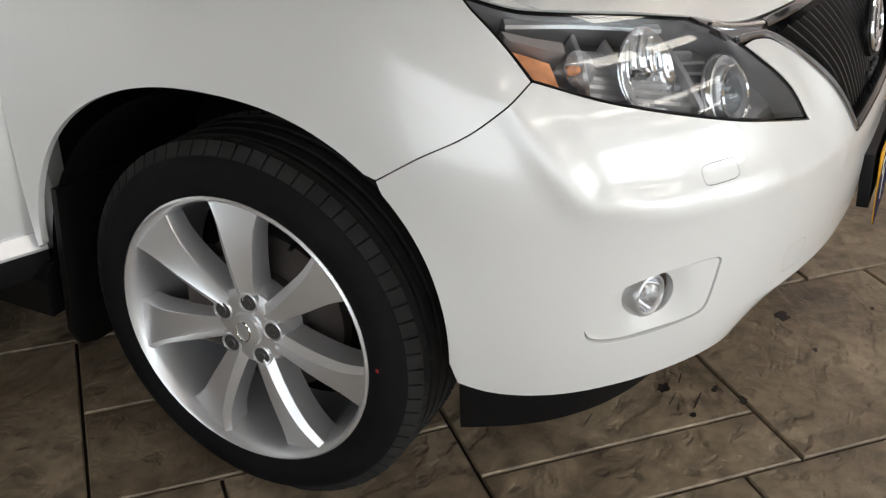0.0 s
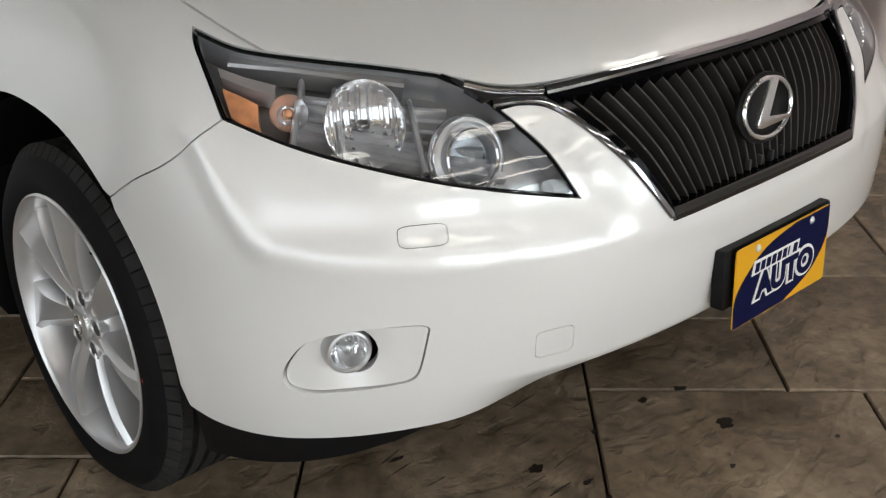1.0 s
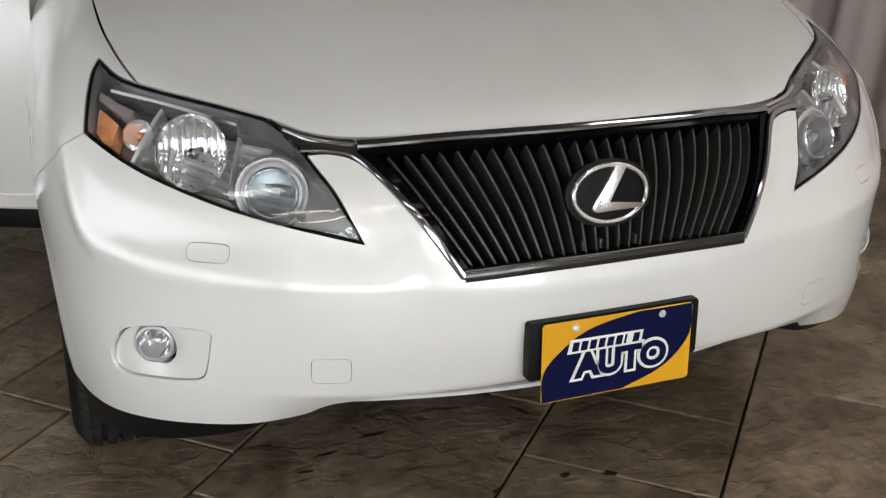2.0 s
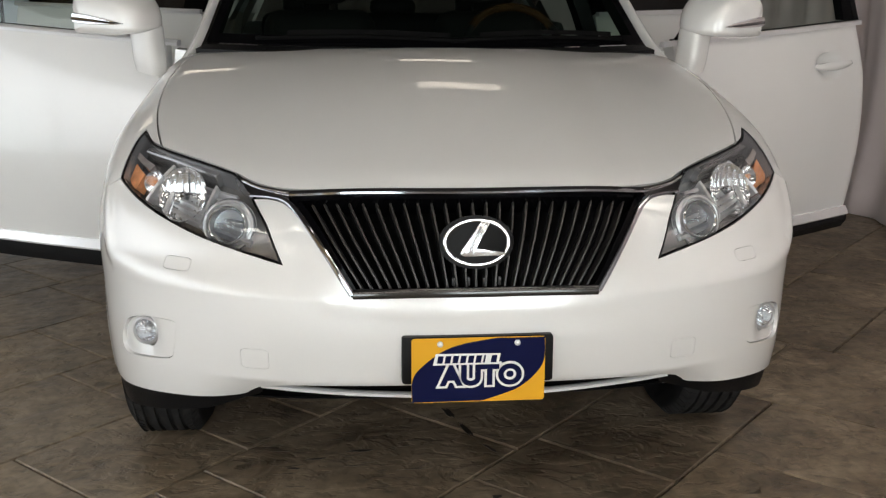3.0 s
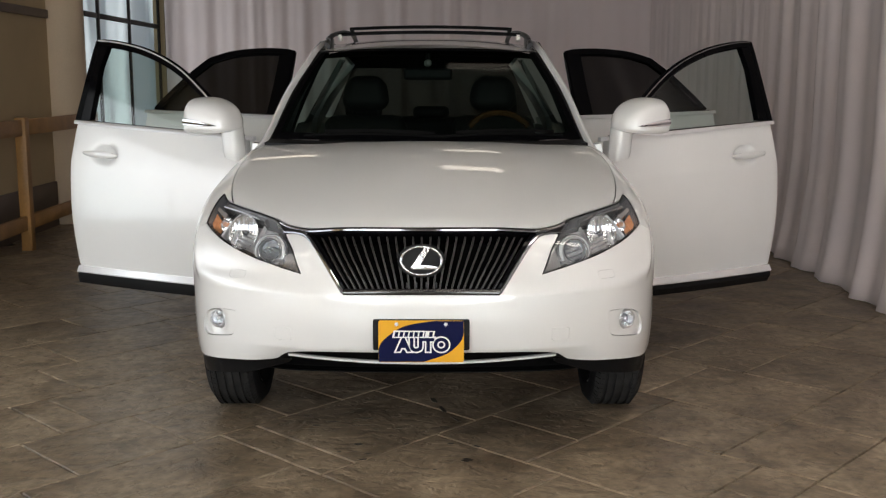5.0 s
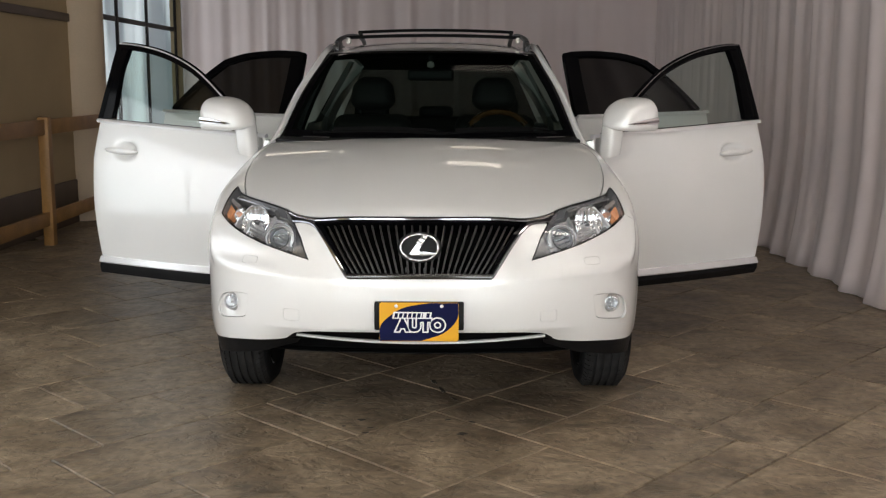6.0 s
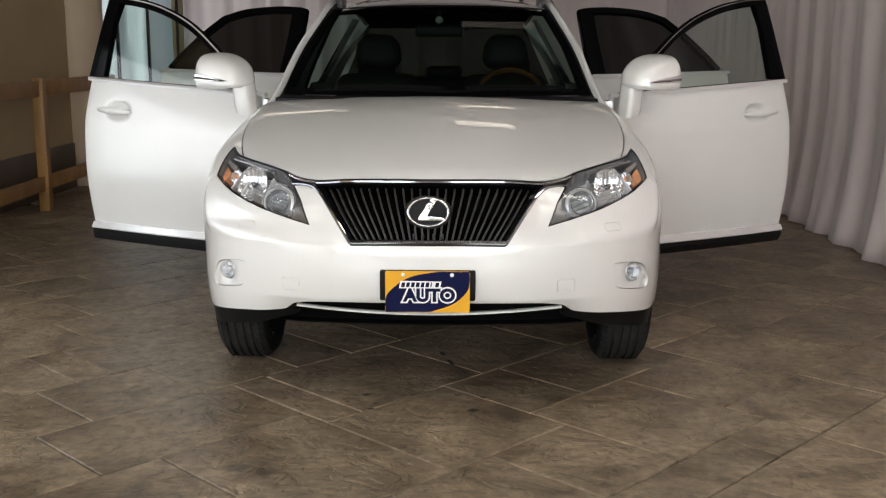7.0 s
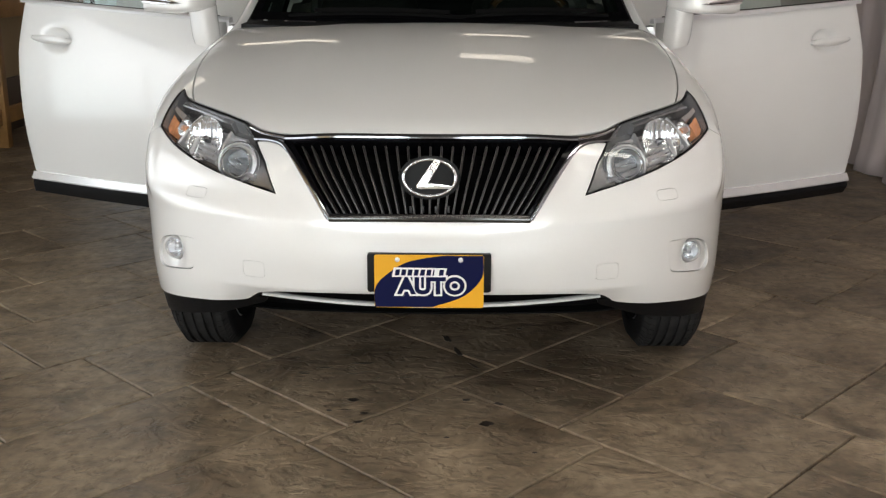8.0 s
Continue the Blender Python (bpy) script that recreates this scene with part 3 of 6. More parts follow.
WASH, TOW = (0.685, 0.2, 0.734), (0.502, 0.107, 0.530)
caps = [oval_uv((side*WASH[0], *WASH[1:]), 0.037, 0.0165, power=5.0) for side in (1, -1)]
tows = [oval_uv((side*TOW[0], *TOW[1:]), 0.034, 0.024, power=8.0) for side in (1, -1)]
bumper = panel("front_bumper", [bumper_loop, fog_loop(1), fog_loop(-1), *caps, *tows], PAINT, car, "pearl white moulded bumper cover", cell=0.011, fold=0.030, gap=0.0004)
for loop_c, loop_t in zip(caps, tows):
    panel("washer_cap", [loop_c], PAINT, bumper, cell=0.014, fold=0.004, gap=0.0004)
    panel("towing_eye_cover", [loop_t], PAINT, bumper, cell=0.010, fold=0.006, gap=0.0003)

# lip under the slot, slot lining, black lower valance
part("bumper_lip", sweep([(x, 0.140 + 0.045*(x/0.5)**2, 0.412 + 0.020*(abs(x)/0.48)**2.0) for x in np.linspace(-0.50, 0.50, 41)], [(-0.010, -0.007), (-0.010, 0.000), (-0.004, 0.0035), (0.004, 0.0035), (0.010, 0.000), (0.010, -0.007)], up=(0, 0, 1)), PAINT, car, "thin white lip below the air slot")
part("slot_lining", sweep([(x, 0.215 + 0.035*(x/0.5)**2, 0.43) for x in np.linspace(-0.55, 0.55, 31)], [(-0.01, -0.03), (-0.01, 0.05), (0.01, 0.05), (0.01, -0.03)]), DEEP_BLACK, car, "black slot lining")

TRAY = [(0.0, 0.44), (0.40, 0.46), (0.58, 0.50), (0.66, 0.56)]
part("undertray", sweep(smooth_path([(-x, y, 0.36) for x, y in TRAY[::-1]] + [(x, y, 0.36) for x, y in TRAY[1:]], 8), [(-0.008, -0.052), (-0.008, 0.05), (0.008, 0.05), (0.008, -0.052), (0.05, -0.056), (0.05, -0.062), (-0.004, -0.058)]), DEEP_BLACK, car, "black plastic undertray")


def tuck(p):
    """The valance draws back under the bumper away from the arches."""
    t = np.clip((0.900 - np.abs(p[:, 0]))/0.26, 0, 1)
    return -0.006 - 0.050*t*t*(3 - 2*t)


VAL_TOP = [(x, y, z + 0.016) for x, y, z in BOTTOM[4:]]
VAL_LOW = [(0.495, 0.18, 0.388), (0.530, 0.20, 0.352), (0.62, 0.23, 0.330), (0.72, 0.28, 0.321), (0.80, 0.36, 0.311), (0.86, 0.43, 0.296), (0.905, 0.530, 0.277)]
for side in (1, -1):
    vt, vl = uv_path(VAL_TOP, side), uv_path(VAL_LOW, side)
    panel("lower_valance", [chain(vt, np.vstack((vt[-1:], vl[-1:])), vl[::-1], np.vstack((vl[:1], vt[:1])))], BLACK_PLASTIC, car, "black unpainted plastic lower valance", fold=0.02, gap=0.0, cell=0.02, shape=tuck)

for side in (1, -1):
    # fog lamp in its white recess
    loop_f = fog_loop(side)
    c = np.array((side*0.781, 0.258, 0.549))
    hole = oval_uv(c, 0.038, 0.038)
    lower = lambda p, c=c: -0.0025 - 0.014*np.exp(-((np.linalg.norm(p - c, axis=1)/0.056)**4)) - 0.007*np.clip((np.abs(p[:, 0]) - 0.765)/0.09, 0, 1)
    bezel = panel("fog_lamp_bezel", [loop_f, hole], PAINT, car, "white fog lamp surround", cell=0.012, fold=0.02, gap=0.0016, shape=lower)
    p0, n0 = skin(to_uv(c))
    n0 = np.array((side*0.36, -0.93, 0.05))
    m = Matrix.Translation(Vector(p0 + np.array((0, 0.0, 0)) - 0.014*n0)) @ Vector(n0).to_track_quat("Z", "Y").to_matrix().to_4x4()
    lamp = part("fog_lamp", lathe([(0.0272, -0.004), (0.0285, 0.004), (0.0310, 0.0065), (0.0345, 0.0050), (0.0372, -0.001), (0.0385, -0.012), (0.0385, -0.036)], m, 36), FOG_SILVER, bezel, "round fog lamp in a satin silver housing")
    part("reflector", lathe([(0.0, -0.034), (0.012, -0.031), (0.022, -0.019), (0.0278, 0.001)], m, 32), LAMP_SILVER, lamp)
    part("lens", lathe([(0.0, 0.014), (0.012, 0.0125), (0.022, 0.008), (0.0285, 0.003)], m, 32), LENS, lamp)
    part("bulb_shield", lathe([(0.0, -0.004), (0.007, -0.006), (0.009, -0.014), (0.009, -0.032)], m, 20), LAMP_BUCKET, lamp)
    for k in (-1, 1):
        part("flute", sweep([m @ Vector((k*0.016, y, -0.024 + 14*y*y)) for y in np.linspace(-0.022, 0.022, 7)], ring(0.0022, 6), up=m.to_3x3() @ Vector((0, 0, 1))), LAMP_SILVER, lamp)

# bonnet
hood_top = smooth_path(to_uv(np.array(both([(0.0, 0.158, 0.909), (0.20, 0.168, 0.908), (0.42, 0.215, 0.905), (0.500, 0.250, 0.912), (0.560, 0.300, 0.931), (0.640, 0.362, 0.950), (0.760, 0.466, 0.972)]))), 6)
hood_back = smooth_path(to_uv(np.array(both([(0.0, 1.07, 1.175), (0.30, 1.09, 1.172), (0.60, 1.19, 1.166), (0.736, 1.270, 1.160)]))), 6)
hood = panel("bonnet", [chain(hood_top, uv_path(HOOD_SIDE, 1), hood_back[::-1], flip(uv_path(HOOD_SIDE, 1)))], PAINT, car, "broad pearl white bonnet", cell=0.03, fold=0.02, gap=0.002)

for side in (1, -1):
    lamp_loop = chain(uv_path(LAMP_LOW, side), uv_path(LAMP_IN, side), uv_path(LAMP_TOP, side), uv_path(LAMP_OUT, side))
    # wing (fender)
    behind = [(0.940, 1.425, 0.44), (0.945, 1.43, 0.62), (0.935, 1.43, 0.90), (0.880, 1.44, 1.08), (0.825, 1.46, 1.140)]
    cut = [LAMP_TOP[2], LAMP_TOP[3], LAMP_TOP[4]]
    low = np.array([(side*x, y, z) for x, y, z in arch_front if z > 0.735 or (y > AXLE and z > 0.445)])
    low = to_uv(low[np.argsort(-low[:, 1])])
    wing_loop = chain(uv_path(SEAM, side), uv_path(LAMP_OUT[::-1], side), uv_path(cut[::-1], side), uv_path(HOOD_SIDE, side),
                      to_uv(np.array([(side*0.736, 1.27, 1.160), (side*0.780, 1.38, 1.150), (side*0.825, 1.46, 1.140)])),
                      uv_path(behind[::-1], side), to_uv(np.array([(side*0.94, 1.425, 0.44), (side*0.94, 1.405, 0.44)])), np.vstack((low, to_uv(np.array([(side*SEAM[0][0], *SEAM[0][1:])])))))
    panel("front_wing", [wing_loop], PAINT, car, "pearl white front wing", cell=0.03, fold=0.015)
    # headlamp: sealed clear cover over a silvered bucket
    hl = panel("headlamp", [inset(lamp_loop, 0.0030), inset(lamp_loop, 0.0060)], LAMP_BEZEL, car, "clear-covered wraparound headlamp with amber reflector", lift=-0.004, fold=0.052, cell=0.02)
    panel("seal", [lamp_loop, inset(lamp_loop, 0.0034)], GASKET, hl, "black rubber seal", lift=0.0, cell=0.02)
    cover = panel("cover", [inset(lamp_loop, 0.0032)], LENS, hl, "clear plastic cover", lift=0.0005, fold=0.001, cell=0.025)
    cover.visible_shadow = False
    panel("bucket", [inset(lamp_loop, 0.002)], LAMP_DARK, hl, "grey reflector bucket", lift=-0.054, fold=0.0, cell=0.025)

    def lamp_frame(c, depth, way):
        p, n = skin(to_uv(np.array((side*c[0], c[1], c[2]))))
        w = (Vector((side*way[0], way[1], way[2])).normalized() + Vector(n)*0.8).normalized()
        return Matrix.Translation(Vector(p) - Vector(n)*depth) @ w.to_track_quat("Z", "Y").to_matrix().to_4x4()

    m = lamp_frame((0.578, 0.20, 0.836), 0.030, (0.10, -1, 0.02))
    proj = part("projector", lathe([(0.064, -0.014), (0.062, -0.004), (0.055, 0.0), (0.051, -0.008), (0.046, -0.006), (0.045, 0.010), (0.041, 0.012), (0.040, -0.02)], m, 40), LAMP_BUCKET, hl, "ringed projector lamp")
    part("projector_ring", lathe([(0.0405, 0.012), (0.0430, 0.0145), (0.0455, 0.012), (0.0455, 0.008)], m, 40), LAMP_SILVER, proj)
    part("outer_ring", lathe([(0.0580, -0.003), (0.0610, 0.0005), (0.0640, -0.004), (0.0640, -0.010)], m, 40), LAMP_SILVER, proj)
    part("projector_lens", lathe([(0.0, 0.020), (0.014, 0.018), (0.027, 0.011), (0.036, 0.0), (0.040, -0.012)], m, 32), BULB_GLASS, proj)
    part("projector_back", lathe([(0.0, -0.022), (0.040, -0.02), (0.066, -0.014)], m, 32), LAMP_DARK, proj)
    m = lamp_frame((0.690, 0.315, 0.886), 0.022, (0.25, -1, 0.05))
    bowl_m = m @ Matrix.Diagonal((1.02, 1.12, 0.46, 1.0))
    bowl = part("high_beam_bowl", lathe([(0.0, -0.062), (0.015, -0.06), (0.035, -0.045), (0.052, -0.02), (0.060, 0.005), (0.0612, 0.003), (0.0606, -0.004)], bowl_m, 40), LAMP_SILVER, hl, "silvered high-beam bowl")
    part("bulb", lathe([(0.0, 0.006), (0.007, 0.002), (0.010, -0.006), (0.010, -0.024)], m, 16), DARK_CHROME, bowl)
    for k in range(9):
        a = radians(-72 + 18*k)
        part("flute", sweep([bowl_m @ Vector((0.056*math.sin(a), y, -0.056 + 0.056*((y*y + (0.056*math.sin(a))**2)/0.0036))) for y in np.linspace(-0.052, 0.052, 9)*math.cos(a)], [(-0.0045, -0.002), (-0.0025, 0.002), (0, 0.003), (0.0025, 0.002), (0.0045, -0.002)], up=bowl_m.to_3x3() @ Vector((0, 0, 1))), LAMP_SILVER, bowl)
    # upright fins between the cells
    for k, (a, b) in enumerate((((0.800, 0.357, 0.868), (0.722, 0.425, 0.946)), ((0.742, 0.305, 0.846), (0.690, 0.385, 0.934)), ((0.640, 0.235, 0.818), (0.612, 0.300, 0.918)))):
        pth, nn = skin(np.linspace(to_uv(np.array((side*a[0], *a[1:]))), to_uv(np.array((side*b[0], *b[1:]))), 12), -0.030)
        part("fin", sweep([tuple(q) for q in pth], [(-0.005, -0.025), (-0.004, 0.001), (0.0, 0.006), (0.004, 0.001), (0.005, -0.025)], ups=[tuple(q) for q in nn]), LAMP_BUCKET, hl)
    # stepped reflector rows behind the cells
    for k in range(6):
        f = (k + 0.5)/6
        a, b = np.array((0.795 - 0.060*f, 0.36 + 0.05*f, 0.872 + 0.066*f)), np.array((0.520 + 0.055*f, 0.16 + 0.10*f, 0.786 + 0.135*f))
        pth, nn = skin(np.linspace(to_uv(a*np.array((side, 1, 1))), to_uv(b*np.array((side, 1, 1))), 16), -0.050)
        part("reflector_step", sweep([tuple(q) for q in pth], [(-0.009, -0.004), (-0.008, 0.006), (0.0, 0.009), (0.006, 0.002), (0.009, -0.004)], ups=[tuple(q) for q in nn]), LAMP_BUCKET, hl)
    # amber side reflector, and a pale ledge along the top
    amber_out = [(0.830, 0.482, 0.940), (0.812, 0.456, 0.928), (0.799, 0.430, 0.917), (0.811, 0.414, 0.899), (0.823, 0.398, 0.882), (0.836, 0.418, 0.886), (0.8455, 0.443, 0.899), (0.836, 0.476, 0.935)]
    panel("amber_reflector", [to_uv(np.array([(side*x, y, z) for x, y, z in amber_out]))], AMBER, hl, "orange turn-signal reflector", lift=-0.022, fold=0.030, cell=0.02)
    cell_out = [(0.823, 0.505, 0.960), (0.799, 0.462, 0.948), (0.768, 0.425, 0.936), (0.780, 0.415, 0.920), (0.805, 0.451, 0.931), (0.828, 0.487, 0.945)]
    panel("marker_cell", [to_uv(np.array([(side*x, y, z) for x, y, z in cell_out]))], MARKER, hl, "pale silvered marker cell", lift=-0.010, fold=0.042, cell=0.02)
    pth, nn = skin(uv_path([(0.805, 0.500, 0.972), (0.700, 0.425, 0.950), (0.600, 0.330, 0.930)], side, 10), -0.020)
    part("ledge", sweep([tuple(q) for q in pth], [(-0.010, -0.03), (-0.010, 0.002), (-0.006, 0.006), (0.006, 0.006), (0.010, 0.002), (0.010, -0.03)], ups=[tuple(q) for q in nn]), LAMP_DARK, hl)
    # signal bulb in a small bowl between the amber cell and the high beam
    sm = lamp_frame((0.772, 0.395, 0.905), 0.026, (0.35, -1, 0.05))
    cup = part("signal_bowl", lathe([(0.0, -0.022), (0.012, -0.020), (0.022, -0.010), (0.028, 0.004), (0.0288, 0.002)], sm, 28), LAMP_SILVER, hl, "small silvered turn-signal bowl")
    part("signal_bulb", lathe([(0.0, 0.002), (0.005, 0.000), (0.0075, -0.006), (0.0075, -0.018)], sm, 16), AMBER, cup)

# bonnet edge chrome and grille
grille = thing("grille", "", "")
grille.parent = car
top_uv = smooth_path(to_uv(np.array(both([(0.0, 0.155, 0.905), (0.22, 0.165, 0.905), (0.425, 0.200, 0.898)]))), 12)
trim("top_bar", top_uv, 0.017, 0.008, GRILLE_CHROME, grille, "polished chrome bar along the bonnet edge")
for side in (1, -1):
    wl = [(0.556, 0.296, 0.931), (0.515, 0.235, 0.915), (0.430, 0.205, 0.907)]
    wb = [(0.425, 0.190, 0.880), (0.470, 0.195, 0.890), (0.528, 0.220, 0.900)]
    blade = panel("wing_bar", [chain(uv_path(wl, side), uv_path([wl[-1], wb[0]], side, 3), uv_path(wb, side), uv_path([wb[-1], wl[0]], side, 4))], GRILLE_CHROME, grille, "chrome blade beside the lamp", lift=0.001, fold=0.012, cell=0.015, gap=0.0)
    trim("ridge", uv_path([(0.538, 0.265, 0.918), (0.500, 0.230, 0.909), (0.428, 0.200, 0.899)], side), 0.009, 0.006, CHROME, blade, lift=0.001)
    trim("side_bar", uv_path([(0.524, 0.212, 0.896), (0.475, 0.202, 0.893), (0.430, 0.190, 0.880), (0.394, 0.145, 0.847), (0.344, 0.090, 0.784), (0.282, 0.056, 0.691)], side, 8), 0.013, 0.006, GRILLE_CHROME, grille)
trim("bottom_bar", smooth_path(to_uv(np.array(both([(0.0, 0.05, 0.694), (0.14, 0.052, 0.694), (0.280, 0.058, 0.692)]))), 8), 0.022, 0.007, SMOKE_CHROME, grille, "smoked chrome bar under the slats")
gr_loop = chain(top_uv, uv_path(GRILLE_SIDE, 1), grille_low, uv_path(GRILLE_SIDE, -1)[::-1])
# A black sheet stands in for the unlit depth behind the slats.
panel("grille_backing", [gr_loop], DEEP_BLACK, grille, "black sheet for the unlit depth behind the slats", lift=-0.075, fold=0.0, gap=-0.01)
panel("grille_surround", [gr_loop, inset(gr_loop, 0.016)], GLOSS_BLACK, grille, "gloss black inner surround", lift=-0.001, fold=0.06, gap=0.002)
SLATS = 25
for i in range(SLATS):
    f = (i + 0.5)/SLATS*2 - 1
    a, b = np.array((f*0.400, 0.16, 0.893)), np.array((f*0.272, 0.05, 0.704))
    path = np.array([to_uv(a + (b - a)*t) for t in np.linspace(0, 1, 14)])
    q, n = skin(path, -0.020)
    part("slat", sweep([tuple(v) for v in q], [(-0.0026, -0.03), (-0.0031, -0.004), (-0.0019, 0.003), (0.0019, 0.003), (0.0031, -0.004), (0.0026, -0.03)], ups=[tuple(v) for v in n]), SLAT, grille)

for x in (-0.053, -0.018, 0.018, 0.053):
    q0, _ = skin(to_uv(np.array((x, 0.052, 0.722))), -0.012)
    part("sensor_tab", box(q0[0] - 0.003, q0[0] + 0.003, q0[1] - 0.004, q0[1] + 0.006, q0[2] - 0.012, q0[2] + 0.006, 0.001), RAIL_GREY, grille)
# badge: an oval ring round a bent bar
p0, n0 = skin(to_uv(np.array((0.0, 0.079, 0.803))), 0.004)
badge_m = Matrix.Translation(p0) @ Vector((0, -0.985, 0.18)).to_track_quat("Z", "Y").to_matrix().to_4x4()
BX, BZ = 0.080, 0.0565
badge = part("badge", slab([(1.08*BX*math.cos(a), 1.08*BZ*math.sin(a)) for a in np.linspace(0, 2*math.pi, 49)[:-1]], 0.008, badge_m @ Matrix.Translation((0, 0, -0.010)), 0.003), GASKET, grille, "black oval badge with a chrome ring")
part("badge_ring", sweep([badge_m @ Vector((BX*0.91*math.cos(a), BZ*0.90*math.sin(a), 0.002)) for a in np.linspace(0, 2*math.pi, 65)[:-1]], ring(0.0046, 10), closed=True, up=badge_m.to_3x3() @ Vector((0, 0, 1))), BADGE_CHROME, badge)
bar = [(0.036, 0.047), (0.012, 0.051), (-0.038, -0.021), (-0.037, -0.029), (-0.028, -0.033), (0.064, -0.031), (0.069, -0.020), (-0.010, -0.018)]
part("badge_bar", slab(bar, 0.009, badge_m @ Matrix.Translation((0, 0, -0.002)), 0.0035), BADGE_CHROME, badge)

# show plate on a black holder
holder_top = Matrix.Translation((0, 0.026, 0.545)) @ pose(0, 0, 0, 90 - 3, 0, 0)


def rounded(w, h, r, n=5):
    out = []
    for cx, cy, a0 in ((w - r, h - r, 0), (-w + r, h - r, 90), (-w + r, -h + r, 180), (w - r, -h + r, 270)):
        out += [(cx + r*math.cos(radians(a0 + 90*i/n)), cy + r*math.sin(radians(a0 + 90*i/n))) for i in range(n + 1)]
    return out


plate_holder = part("plate_holder", slab(rounded(0.173, 0.055, 0.006), 0.022, holder_top @ Matrix.Translation((0, 0, -0.010)), 0.002), BLACK_PLASTIC, car, "black plastic plate holder")
plate_at = Matrix.Translation((0, 0.004, 0.525)) @ pose(0, 0, 0, 90 - 3, 0, 0)
show_plate = part("show_plate", slab(rounded(0.1525, 0.0755, 0.007), 0.002, plate_at), PLATE_GOLD, car, "yellow and dark blue dealer show plate")
# the blue field is a wide lens shape from corner to corner
upper = smooth_path([(-0.151, -0.074), (-0.150, -0.020), (-0.122, 0.016), (-0.062, 0.054), (0.030, 0.0725), (0.080, 0.0735)], 6)
lower = smooth_path([(0.151, 0.074), (0.150, 0.020), (0.128, -0.016), (0.085, -0.048), (0.010, -0.0735)], 6)
field = [tuple(q) for q in np.vstack((upper, lower))]
part("blue_field", slab(field, 0.0012, plate_at @ Matrix.Translation((0, 0, 0.0018))), PLATE_BLUE, show_plate, "dark blue printed field")


def lettering(text, size, m, material, name, parent, fat=0.0, lean=0.0, lift=0.0006):
    data = bpy.data.curves.new(name, "FONT")
    data.body, data.size, data.align_x, data.align_y, data.offset, data.shear, data.extrude = text, size, "CENTER", "CENTER", fat, lean, lift
    tmp = new(name, data)
    me = bpy.data.meshes.new_from_object(tmp.evaluated_get(bpy.context.evaluated_depsgraph_get()))
    bpy.data.objects.remove(tmp)
    me.materials.append(material)
    ob = new(name, me)
    ob.matrix_world = m
    ob.parent = parent
    return ob


word_m = plate_at @ Matrix.Translation((0.007, -0.014, 0.0042)) @ Matrix.Diagonal((1.04, 1.0, 1, 1))
lettering("AUTO", 0.063, word_m, PLATE_WHITE, "lettering_edge", show_plate, 0.0085, 0.0)
lettering("AUTO", 0.063, word_m @ Matrix.Translation((0, 0, 0.0014)), PLATE_BLUE, "lettering", show_plate, 0.0030, 0.0)
band = part("name_band", slab([(-0.104, 0.013), (0.045, 0.013), (0.050, 0.038), (-0.098, 0.040)], 0.0012, plate_at @ Matrix.Translation((0, 0, 0.0032)), 0.0004), PLATE_WHITE, show_plate, "white band with a short dark name")
for k in range(8):
    x0 = -0.0955 + k*0.0175
    w = 0.0125 if k != 6 else 0.004
    part("name_bar", slab([(x0, 0.0175), (x0 + w, 0.0175), (x0 + w + 0.003, 0.0345), (x0 + 0.003, 0.0345)], 0.001, plate_at @ Matrix.Translation((0, 0, 0.0042))), PLATE_BLUE, show_plate)
for x in (-0.088, 0.088):
    part("screw", lathe([(0.0, 0.004), (0.004, 0.0036), (0.007, 0.001), (0.007, -0.001)], plate_at @ Matrix.Translation((x, 0.062, 0.003)), 16), SATIN, show_plate)

